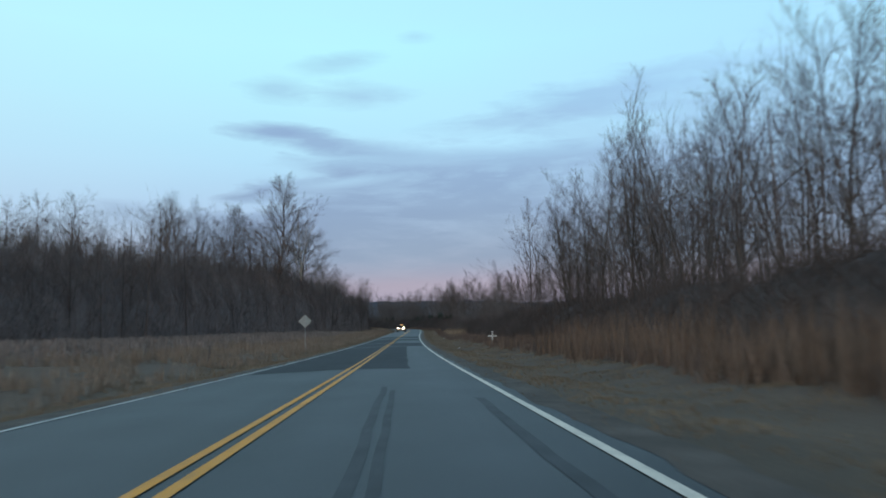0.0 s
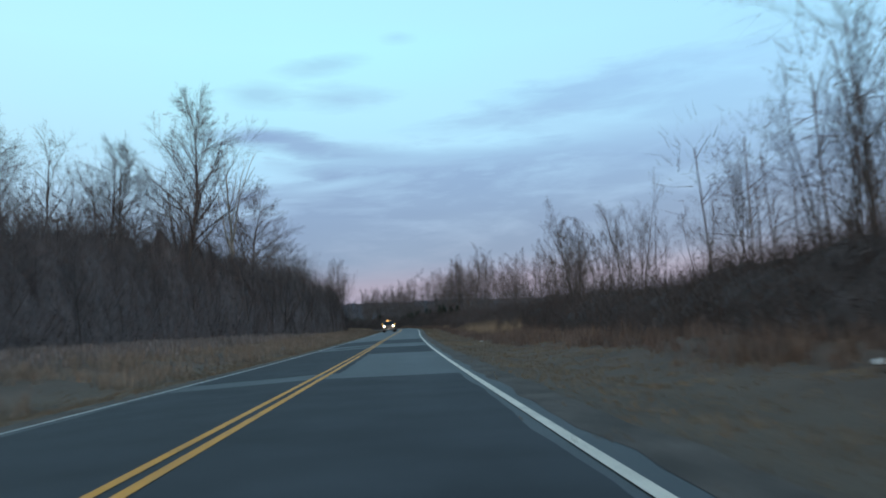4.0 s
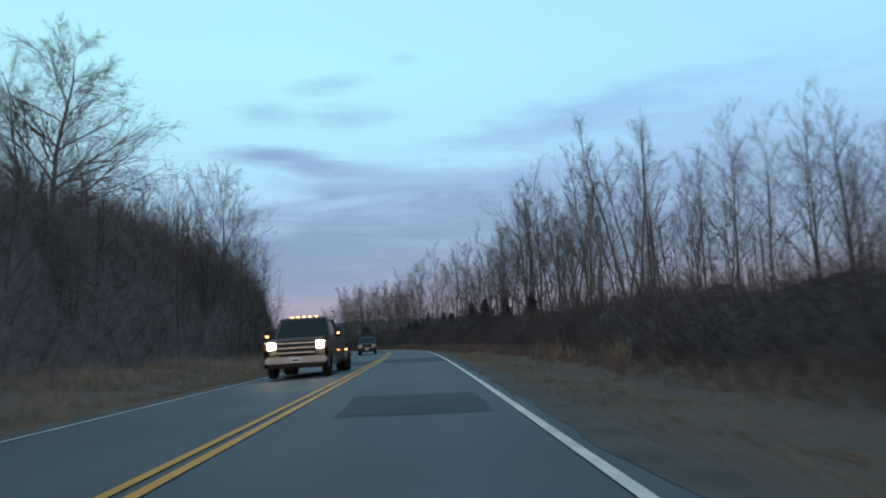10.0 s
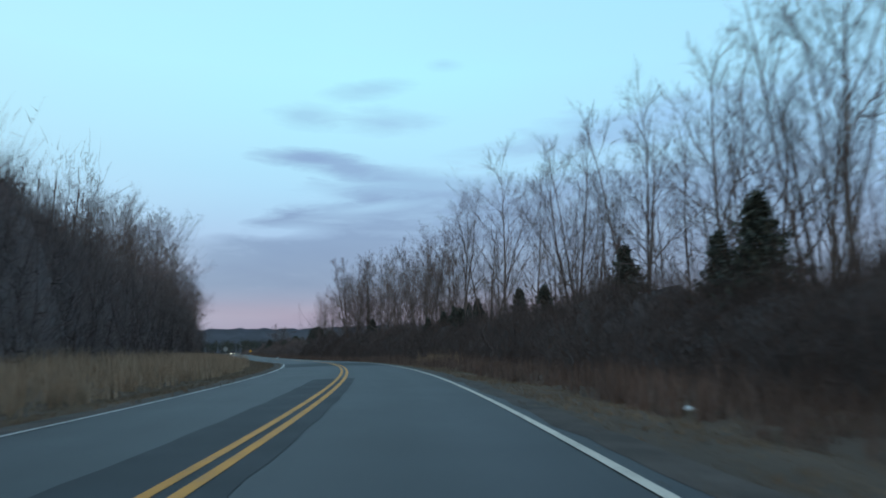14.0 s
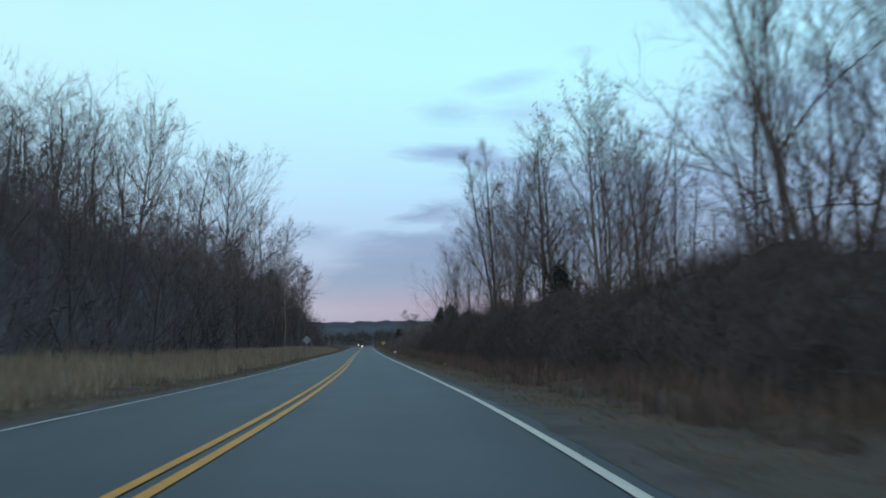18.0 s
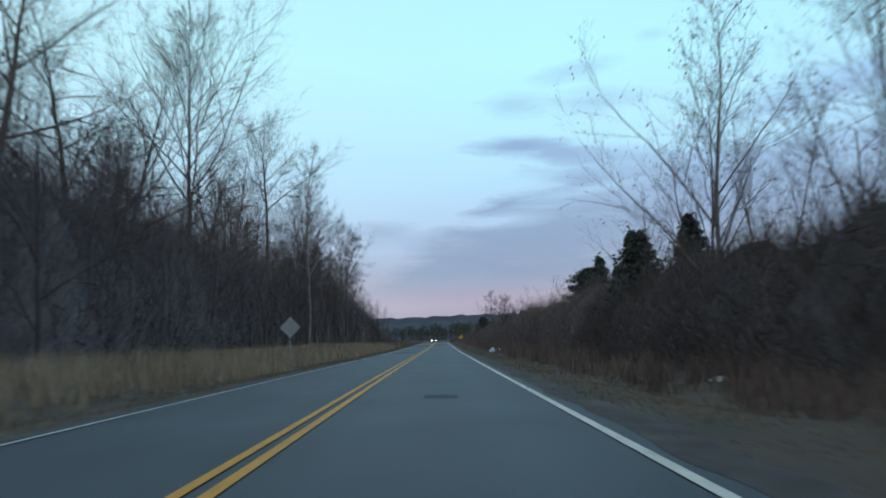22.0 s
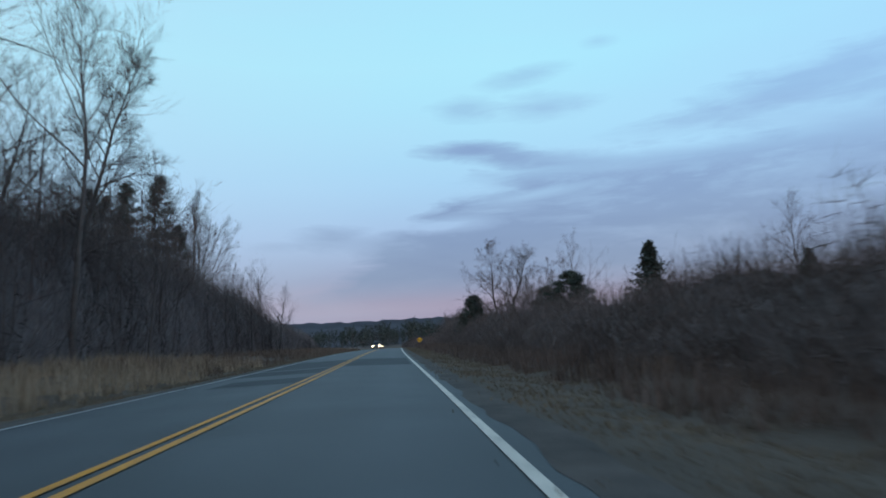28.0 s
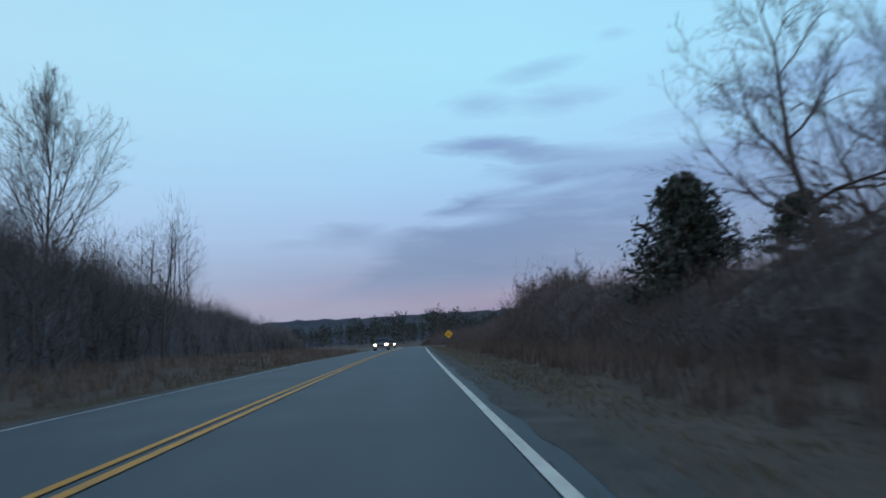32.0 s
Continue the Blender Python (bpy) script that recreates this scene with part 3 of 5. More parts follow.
def skeleton(height, bole, limbs, branches, twigs, rise, spread, radius, seed, stems=1, wander=.10, lean=0.0, open_=(.6, 1.05)):
    """Branch segments by level (trunk, limbs, branches, twigs) of a bare broadleaf tree: p0, p1, r0, r1."""
    r = np.random.default_rng(seed)
    k0 = height / 10
    out = [[], [], [], []]

    def keep(level, nodes, radii):
        out[level].append((nodes[:, :-1].reshape(-1, 3), nodes[:, 1:].reshape(-1, 3), radii[:, :-1].ravel(), radii[:, 1:].ravel()))

    a = 2 * math.pi * np.arange(stems) / stems + r.uniform(-.4, .4, stems)
    out_ = .17 if stems > 1 else 0.0
    d = unit(np.stack([np.cos(a) * out_ + lean, np.sin(a) * out_, np.ones(stems)], -1))
    p = np.stack([np.cos(a), np.sin(a), 0 * a], -1) * (radius * .9 if stems > 1 else 0.0) - np.array([0, 0, .3])
    h = height * (r.uniform(.78, 1.0, stems) if stems > 1 else np.ones(1))
    base = np.full(stems, radius / stems ** .5)
    trunk, tr = shoots(p, d, h * .93, base, base * .08, 12, .02, wander * .45, r)
    keep(0, trunk, tr)
    # limbs: turned about the trunk, longest in the lower middle of the crown, bending upwards
    nl = max(3, limbs // stems)
    p, d, _, rad = side_shoots(trunk, tr, h, nl, bole, (.5, .5), 1.0, r)
    u = np.tile((np.arange(nl) + .5) / nl, stems)
    i = np.repeat(np.arange(stems), nl)
    turn = r.uniform(0, 6.28, stems)[i] + 2.4 * np.tile(np.arange(nl), stems) + r.uniform(-.5, .5, nl * stems)
    an = r.uniform(*open_, nl * stems) * (1 - .4 * u)
    d = unit(np.stack([np.cos(turn) * np.sin(an), np.sin(turn) * np.sin(an), np.cos(an)], -1))
    ln = h[i] * spread * (.78 + .5 * np.sin(np.minimum(1, u * 1.6 + .2) * math.pi) - .42 * u) * r.uniform(.75, 1.2, nl * stems) * 1.2
    limb, lr = shoots(p, d, ln, np.maximum(rad * (.54 if branches > 3 else .75), .011 * k0), np.full(len(p), .0035 * k0), 6, rise * .9, .05 + wander * .5, r)
    keep(1, limb, lr)
    if branches < 4:
        p, d, ln, rad = side_shoots(limb, lr, ln, branches, .3, (.35, .8), .3, r)
        keep(2, *shoots(p, d, ln, np.maximum(rad * .8, .012 * k0), np.full(len(p), .006 * k0), 2, rise, .12, r))
        return [[np.concatenate([q[k] for q in g]) for k in range(4)] if g else None for g in out]
    p, d, ln, rad = side_shoots(limb, lr, ln, branches, .12, (.42, .85), .52, r)
    branch, br = shoots(p, d, ln, np.maximum(rad * .5, .0046 * k0), np.full(len(p), .0018 * k0), 3, rise * 1.2, .14, r)
    keep(2, branch, br)
    # the tops of the trunks carry branches too
    p, d, l2, _ = side_shoots(trunk[:, 8:], tr[:, 8:], h, 7, .05, (.4, .9), .10, r)
    top, tb = shoots(p, d, l2, np.full(len(p), .005 * k0), np.full(len(p), .0022 * k0), 3, rise, .14, r)
    keep(2, top, tb)
    p, d, l3, _ = side_shoots(np.concatenate([branch, top]), np.concatenate([br, tb]), np.concatenate([ln, l2]), 7, .10, (.4, .9), .50, r)
    l3 = np.maximum(l3, .03 * height)
    sprig, sr = shoots(p, d, l3, np.full(len(p), .0026 * k0), np.full(len(p), .0016 * k0), 2, rise * 1.2, .16, r)
    keep(3, sprig, sr)
    p, d, l4, _ = side_shoots(sprig, sr, l3, max(4, round(twigs / 2)), .1, (.35, .85), .75, r)
    tw, wr = shoots(p, d, np.maximum(l4, .014 * height), np.full(len(p), .0019 * k0), np.full(len(p), .0008 * k0), 1, rise, .1, r)
    keep(3, tw, wr)
    return [[np.concatenate([q[k] for q in g]) for k in range(4)] if g else None for g in out]


def strips(p0, p1, w0, w1, r):
    """Flat tapered strips, turned at random about their length."""
    n = len(p0)
    a = unit(np.cross(p1 - p0, r.normal(0, 1, (n, 3))))
    v = np.stack([p0 - a * w0[:, None], p0 + a * w0[:, None], p1 + a * w1[:, None], p1 - a * w1[:, None]], 1).reshape(-1, 3)
    return v, np.arange(n * 4).reshape(n, 4)


def blades(p0, p1, w0, r):
    """Thin flat pointed twigs, one face each, turned at random about their length."""
    p0, p1 = np.asarray(p0, float), np.asarray(p1, float)
    n = len(p0)
    a = np.cross(p1 - p0, r.normal(0, 1, (n, 3)))
    a /= np.maximum(np.linalg.norm(a, axis=1, keepdims=True), 1e-6)
    w0 = np.asarray(w0)[:, None] * 1.3
    v = np.stack([p0 - a * w0, p0 + a * w0, p1], 1).reshape(-1, 3)
    return v, np.arange(n * 3).reshape(n, 3)


def quads_at(points, size, r, flat=.5):
    """Small four-cornered leaves, turned at random."""
    n = len(points)
    a = r.normal(0, 1, (n, 3))
    a /= np.linalg.norm(a, axis=1, keepdims=True)
    b = np.cross(a, r.normal(0, 1, (n, 3)))
    b /= np.maximum(np.linalg.norm(b, axis=1, keepdims=True), 1e-6)
    s = size * r.uniform(.6, 1.3, (n, 1))
    v = np.stack([points - a * s, points - b * s * flat, points + a * s, points + b * s * flat], 1).reshape(-1, 3)
    f = np.arange(n * 4).reshape(n, 4)
    return v, f


def make_tree(name, label, segs, bark, twig, group, leaves=0, leaf_mat=None, seed=0, thick=1.0):
    ob = empty(name, label, "tree", group)
    r = np.random.default_rng(seed + 99)
    joined("trunk", [tubes(*segs[lv], sides) for lv, sides in ((0, 7), (1, 4))], bark, ob, smooth=True)
    k = .55 + .45 * thick
    ch = []
    if segs[2]:
        p0, p1, r0, r1 = segs[2]
        ch.append(strips(p0, p1, r0 * k, r1 * k, r))
    if segs[3]:
        p0, p1, r0, r1 = segs[3]
        ch.append(blades(p0, p1, r0 * k * .74, r))
    joined("crown", ch, twig, ob)
    if leaves:
        tips = segs[3][1]
        pts = tips[r.integers(0, len(tips), leaves)] + r.normal(0, .06, (leaves, 3))
        joined("dry_leaves", [quads_at(pts, .042, r)], leaf_mat or M_DRYLEAF, ob, "few withered leaves still clinging")
    return ob


def evergreen(name, label, height, width, seed, kind="cedar", group="evergreens", dense=1.0):
    ob = empty(name, label, "tree", group)
    r = np.random.default_rng(seed)
    if kind == "cedar":
        n = int(95 * dense)
        zz = np.linspace(.06, .97, n) * height
        segs = [((0, 0, -.3), (0, 0, height * .97), height * .016, .01)]
        p, q = [], []
        pts = []
        for z in zz:
            t = z / height
            reach = width * 1.2 * (1 - t) ** (.95 if dense == 1 else .6) * (.6 + .4 * min(1, t * 5)) * r.uniform(.5, 1.25)
            for a in r.uniform(0, 2 * math.pi, 4):
                tip = np.array([math.cos(a) * reach, math.sin(a) * reach, z + reach * r.uniform(.15, .6)])
                p.append((0, 0, z))
                q.append(tip)
                for u in np.linspace(.25, 1.03, 11):
                    pts.append(np.array([0, 0, z]) * (1 - u) + tip * u + r.normal(0, .09 * (1.3 - u) + .04, 3))
        v0 = tubes([g[0] for g in segs], [g[1] for g in segs], np.array([g[2] for g in segs]), np.array([g[3] for g in segs]), 6)
        v1 = tubes(p, q, np.full(len(p), .018), np.full(len(p), .006), 3)
        joined("trunk", [v0, v1], M_BARK, ob)
        joined("crown", [quads_at(np.array(pts), .155, r, .35)], M_CEDAR, ob)
    else:
        p, q, ra, rb, pts = [(0, 0, -.3)], [(0, 0, height * .95)], [height * .011], [.03], []
        lo = .58 if kind == "pine" else .12
        for z in np.linspace(lo, .98, 26 if kind == "pine" else 34) * height:
            t = (z / height - lo) / (1 - lo)
            reach = width * (math.sin(min(1, t * 1.6 + .25) * math.pi * .5) * (1.05 - t) + .1) if kind == "pine" else width * (math.sin(math.pi * (.12 + .86 * t)) ** .7)
            for a in r.uniform(0, 2 * math.pi, 3):
                rr = reach * r.uniform(.5, 1.15)
                tip = np.array([math.cos(a) * rr, math.sin(a) * rr, z + rr * r.uniform(-.05, .3)])
                p.append((0, 0, z))
                q.append(tip)
                ra.append(.05)
                rb.append(.015)
                for u in (.55, .75, .9, 1.0):
                    c = np.array([0, 0, z]) * (1 - u) + tip * u
                    pts.append(c + r.normal(0, 1, (34, 3)) * np.array([.42, .42, .22]) * max(.6, min(1, height / 22)))
        v0 = tubes(p, q, np.array(ra), np.array(rb), 5)
        joined("trunk", [v0], M_BARK, ob)
        joined("crown", [quads_at(np.concatenate(pts), .2, r, .22)], M_PINE, ob)
    return ob


def put(ob, s, d, scale=1.0, turn=0.0, lean=(0, 0), height=None):
    """Stand a thing at a place by the road."""
    loc = spot(s, d, -.05)
    ob.matrix_basis = pose(*loc, lean[0], lean[1], turn) @ Matrix.Diagonal((scale, scale, height or scale, 1))
    return ob


def put_copy(ob, s, d, scale, turn, lean=(0, 0), height=None):
    c = copy_thing(ob, Matrix())
    return put(c, s, d, scale, turn, lean, height)


# kinds of bare tree, each ten metres tall as built: tall forest, middle storey, open-grown, many-stemmed
G_WOOD = "bare roadside trees"
TALL, MID, SAPL, LEAFY = [], [], [], []
for k in range(6):
    TALL.append(make_tree("forest_tree", "tall leafless forest tree with grey bark and ascending limbs", skeleton(10, .36 + .05 * (k % 3), 15, 8, 10, .0, .30, .13, 10 + k, wander=.13, open_=(.6, 1.2)), M_BARK, M_TWIG, G_WOOD, seed=k, thick=1.7))
for k in range(5):
    MID.append(make_tree("bare_tree", "slender leafless tree with many upright branches at the wood's edge", skeleton(10, .14 + .05 * (k % 3), 15, 8, 8, .03, .33, .08, 30 + k, wander=.06, open_=(.45, .9)), M_BARK, M_TWIG, G_WOOD, thick=1.9, seed=k))
for k in range(4):
    SAPL.append(make_tree("many_stemmed_tree", "leafless tree of several stems rising from the brush", skeleton(10, .22, 15, 8, 8, .03, .29, .11, 50 + k, stems=3, wander=.07, open_=(.4, .85)), M_BARK, M_TWIG, G_WOOD, thick=1.5, seed=k))
for k in range(3):
    LEAFY.append(make_tree("bare_tree", "leafless tree with a few dry leaves still on its twigs", skeleton(10, .2, 14, 8, 8, .03, .33, .09, 70 + k, stems=1 + k % 2, wander=.08, open_=(.5, .95)), M_BARK, M_TWIG, G_WOOD, leaves=560, seed=k, thick=1.5))
FIRST = {id(o): True for o in TALL + MID + SAPL + LEAFY}


def tree(kind, s, d, h, turn=None, lean=(0, 0), wide=1.0):
    """Stand the next tree of a kind h metres tall."""
    o = kind[int(rng.integers(len(kind)))]
    turn = rng.uniform(0, 360) if turn is None else turn
    fn = put if FIRST.pop(id(o), False) else put_copy
    return fn(o, s, d, h / 10 * wide, turn, lean, h / 10)


LEFT_FRONT = ([-60, 60, 120, 170, 195, 215, 230, 270, 300, 340, 400, 470, 530, 560, 590, 640, 700], [-60, -58, -46, -34, -27, -18, -14, -15, -17, -16, -16.5, -15.5, -15, -17, -22, -24, -20])
LEFT_TALL = ([-60, 60, 170, 200, 240, 262, 300, 345, 400, 480, 520, 545, 600, 640, 700], [16, 17, 31, 30, 22, 18, 16, 23, 30, 29, 25, 20, 14, 9, 9])
LEFT_MID = ([-60, 60, 170, 200, 230, 262, 300, 345, 400, 520, 560, 600, 640], [11, 13, 16, 15, 13, 13, 11, 13, 14, 13, 9, 6, 5])


L_IN = ([-60, 60, 120, 170, 195, 215, 230, 270, 300, 340, 400, 470, 530, 560, 590, 640, 700], [57, 55, 40, 27, 20, 15, 12.2, 13, 14.5, 14, 14.5, 17.5, 14.5, 14.5, 18, 19, 16])


def build_left_wood():
    s = 50.0
    while s < 600:
        f = np.interp(s, *LEFT_FRONT)
        tree(MID, s + rng.uniform(-1.5, 1.5), -np.interp(s, *L_IN) - rng.uniform(.3, 3), np.interp(s, *LEFT_MID) * rng.uniform(.7, 1.15))
        tree(TALL, s + rng.uniform(-2, 2), f - rng.uniform(5, 18), np.interp(s, *LEFT_TALL) * rng.uniform(.75, 1.08), lean=(rng.normal(0, 2), rng.normal(0, 2)))
        if rng.uniform() < (.4 if s < 330 else .6):
            tree(TALL, s + rng.uniform(-2, 2), f - rng.uniform(16, 30), np.interp(s, *LEFT_TALL) * rng.uniform(.85, 1.1))
        if s < 215 or s > 320:
            tree(MID, s + rng.uniform(1.5, 5), f - rng.uniform(2, 9), np.interp(s, *LEFT_MID) * rng.uniform(.9, 1.4))
        s += 7.4


RIGHT_TALL = ([-20, 0, 60, 84, 97, 112, 140, 165, 180, 200, 215, 236, 262, 300, 340, 365, 385, 405, 420, 640], [16, 16.5, 16, 14, 11, 8, 5.5, 7, 7, 9, 14, 16.5, 16.5, 16, 16.5, 16, 14, 8, 4, 4])


def build_right_wood():
    s = 8.0
    while s < 398:
        h = np.interp(s, *RIGHT_TALL)
        gap = (3.4 if s < 220 else 3.6) if h > 8 else 5.0
        near = 15.5 if s < 90 else (20 if s < 225 else 12.5)
        k = SAPL if rng.uniform() < .45 else MID
        tree(k, s + rng.uniform(-1, 1), near + rng.uniform(0, 6), h * rng.uniform(.72, 1.08), lean=(rng.normal(0, 2), rng.normal(0, 2)))
        if h > 8 and rng.uniform() < .55:
            tree(MID, s + rng.uniform(-2, 2), near + rng.uniform(7, 20), h * rng.uniform(.9, 1.15))
        if 42 < s < 100:
            tree(MID, s + rng.uniform(-1.5, 1.5), near + rng.uniform(2, 11), h * rng.uniform(.85, 1.08))
        s += gap


build_left_wood()
build_right_wood()
for k in range(18):
    tree(MID if k % 3 else TALL, 160 + 3.2 * k, np.interp(160 + 3.2 * k, *LEFT_FRONT) - 3 - (k * 7 % 6) * 1.6, (15, 17, 14, 16.5)[k % 4] * (1.0 if k < 13 else .8))
for s, d, h in ((210, 15, 15.5), (214, 17.5, 16), (218, 14.5, 14), (222, 18, 14.5), (227, 15.5, 12.5)):
    tree(SAPL if s % 4 else MID, s, d, h, lean=(0, -4))
for s, d, h in ((336, 12.5, 15), (341, 14.5, 16.5), (346, 13, 15.5)):
    tree(LEAFY, s, d, h, lean=(0, -3))
for s, d, h in ((151, 13.2, 4.6), (154, 14.5, 5.2), (158, 13.6, 4.8), (116, 17, 8), (121, 18, 9), (126, 16.5, 7.5), (131, 18.5, 8.5), (98, 14, 6.5), (104, 15, 6), (111, 14, 5.5), (118, 15, 5.5), (126, 15, 5), (108, 16, 9), (113, 18, 10), (117, 14.5, 7.5), (122, 16, 8.5), (129, 14.5, 6.5), (134, 17, 8), (138, 15.5, 6), (152, 20, 5), (158, 18, 4.5), (164, 20, 5.5), (170, 18, 5), (176, 19, 6)):
    tree(SAPL, s, d, h)

# single trees that stand out against the sky
def hero(label, segs, s, d, bark=None, twig=None, leaves=0, turn=0, lean=(0, 0), thick=1.0, name="bare_tree", lm=None):
    ob = make_tree(name, label, segs, bark or M_BARK, twig or M_TWIG, G_WOOD, leaves=leaves, seed=int(s), thick=thick, leaf_mat=lm)
    return put(ob, s, d, 1.0, turn, lean)


hero("very tall leafless tree with dark spreading limbs at the field's edge", skeleton(38, .36, 28, 11, 14, .0, .27, .5, 201, wander=.13, open_=(.6, 1.2)), 178, -32, thick=2.0)
hero("tall leafless tree with forked dark limbs", skeleton(33, .36, 26, 11, 13, .0, .28, .42, 202, wander=.14, open_=(.6, 1.2)), 176, -40, thick=2.0)
hero("dead barkless tree with pale broken limbs", skeleton(34, .42, 8, 3, 1, .16, .30, .46, 203, wander=.10, open_=(.3, .6)), 187, -26.6, bark=M_PALE, twig=M_PALE, name="dead_tree", thick=1.0)
hero("tall leafless tree with crooked spreading crown", skeleton(37, .42, 24, 11, 13, .0, .30, .56, 204, wander=.18, open_=(.65, 1.25)), 250, -36, thick=2.8)
hero("leafless tree with fine fanning branches at the road bend", skeleton(17, .22, 20, 10, 13, .055, .38, .17, 205, open_=(.5, .95)), 229, -15, thick=2.0)
hero("lone leafless round-crowned tree above the brush", skeleton(14, .24, 33, 9, 14, .044, .27, .26, 206, stems=3, wander=.07, open_=(.4, 1.0)), 146.5, 21.7, thick=2.3, lean=(0, -6))
hero("leafless tree with two leaning stems and a fan-shaped crown", skeleton(15.5, .34, 20, 10, 9, .03, .24, .22, 207, stems=2, wander=.07, open_=(.4, .85)), 234, 17, thick=2.0)
for k, (s, d, h, ln) in enumerate(((243, 15.5, 15, -6), (247, 17, 15.5, -7), (251, 14.5, 13, 3), (240, 22, 15.5, 2), (256, 15, 14.5, -4))):
    hero("slim leaning leafless tree with bare lower trunk", skeleton(h, .4, 14, 9, 9, .083, .24, .14, 220 + k, wander=.1), s, d, thick=2.0, lean=(0, ln), leaves=60)
hero("leafless round-crowned tree with fine upswept branches", skeleton(14.5, .28, 22, 10, 10, .03, .28, .2, 230, stems=2, wander=.07, open_=(.4, .9)), 321, 14, thick=2.0, leaves=120)
hero("tall leafless tree with ascending forked stems", skeleton(19.5, .3, 27, 10, 12, .03, .20, .27, 231, stems=3, wander=.06, open_=(.35, .75)), 358, 12, thick=1.4, leaves=60)
hero("leafless tree with outstretched limbs over the verge", skeleton(17, .32, 20, 10, 12, .02, .26, .2, 232, wander=.1, open_=(.5, 1.0)), 351, 13.5, thick=1.3, leaves=220)
for k, (s, d, h) in enumerate(((363, 12.5, 14), (369, 13, 15), (376, 11.8, 14.5), (383, 13, 14), (390, 11, 13.5), (396, 13, 11.5), (401, 14, 10.5), (408, 14, 9))):
    tree(LEAFY, s, d, h)
hero("tall leafless tree with clear trunk and small forked crown", skeleton(33, .62, 14, 10, 12, .02, .26, .42, 240, wander=.12, open_=(.5, 1.0)), 464, -21.5, thick=1.6)
hero("tall straight leafless tree with short level branches", skeleton(31, .30, 24, 8, 9, .039, .19, .30, 241, wander=.09, open_=(.8, 1.35)), 470.5, -17.5, bark=M_BARK_PALE, thick=1.3)
hero("tall straight leafless tree with short level branches", skeleton(30, .36, 22, 8, 9, .039, .21, .28, 242, wander=.1, open_=(.8, 1.35)), 480, -18, bark=M_BARK_PALE, thick=1.3)
hero("tall leafless tree with broad crown above the wood", skeleton(38, .42, 22, 10, 13, .044, .33, .4, 243, open_=(.5, .95)), 446, -27, thick=2.0)
hero("tall leafless forest tree with fine crown", skeleton(34, .42, 22, 10, 13, .044, .32, .36, 244, open_=(.5, .95)), 406, -31, thick=2.0)
hero("leafless tree with small high crown", skeleton(25.5, .52, 15, 9, 12, .05, .26, .24, 245, wander=.1, open_=(.5, .95)), 508, -17, thick=1.4)
hero("leafless tree with a pale slender trunk", skeleton(18, .5, 12, 8, 8, .066, .22, .16, 246), 490, -17.6, bark=M_BARK_PALE, thick=2.0)
hero("leafless tree with fanned upright crown", skeleton(29, .3, 22, 10, 12, .066, .36, .28, 247, open_=(.4, .8)), 598, -34.5, thick=3.2)
hero("small leafless tree on the bank", skeleton(11, .25, 16, 9, 9, .077, .3, .16, 248), 580, -16, thick=1.2)
hero("tall leafless tree with long level limbs", skeleton(25, .3, 26, 11, 14, .0, .15, .26, 249, wander=.12, open_=(.7, 1.25)), 512.5, -19.5, thick=2.0)
hero("bare tree with dark tangled branches behind the cedar", skeleton(15, .15, 28, 10, 14, .0, .34, .26, 250, stems=2, wander=.2, open_=(.6, 1.3)), 547, 16, thick=3.0)
hero("bare tree with dark tangled branches behind the cedar", skeleton(11, .12, 26, 10, 14, .0, .36, .2, 253, stems=3, wander=.2, open_=(.6, 1.3)), 548, 18.5, thick=3.0)
hero("small leafless tree among the brush", skeleton(8, .2, 14, 8, 8, .044, .34, .1, 251), 514.5, 16.2, thick=1.4, leaves=260)
for k, (s, d, h) in enumerate(((533, 15.5, 6.8), (538, 18.5, 7.6), (528.5, 17, 6.2), (542, 15, 6.2))):
    hero("dense bare tree with dark tangled branches above the brush", skeleton(h, .15, 22, 10, 14, .028, .40, .16, 260 + k, stems=2, open_=(.5, 1.2)), s, d, thick=2.6)
hero("small leafless tree above the hedge", skeleton(9.5, .2, 16, 9, 9, .066, .34, .12, 252), 512, 32, thick=2.0)

for k in range(16):
    tree(SAPL, 503 + 3.6 * k, 13.5 + (k * 7 % 5) * 1.1, 3.7 + (k * 5 % 4) * .5)

for k, (s, d, h) in enumerate(((577, 11.8, 5.4), (581, 13.2, 6.2), (586, 12.2, 5.6), (572, 13.6, 5.0), (591, 13.8, 4.8), (583, 15.5, 5.8))):
    hero("rounded dense leafless bush on the roadside bank", skeleton(h, .04, 40, 8, 14, -.01, .46, .12, 270 + k, stems=5, wander=.12, open_=(.5, 1.35)), s, d, thick=8, name="bush")

# evergreens
PINE = evergreen("pine_tree", "tall pine with a clumped dark crown on a bare trunk", 30, 3.6, 301, "pine")
put(PINE, 582, -36, 1.0, 20)
put_copy(PINE, 574, -38, .9, 130)
put_copy(PINE, 570, -42, .84, 220)
put_copy(PINE, 588, -44, .8, 310)
for s, d, k, a in ((578, -43, .86, 70), (566, -36, .72, 10), (580, -32, .7, 200)):
    put_copy(PINE, s, d, k, a)
CEDAR = [evergreen("cedar_tree", "dense dark green conical cedar in the brush", 6, 2.0, 310 + k, "cedar") for k in range(2)]
YOUNG = evergreen("young_pine", "young dark green pine with layered branches", 8, 2.8, 320, "young")
used = set()
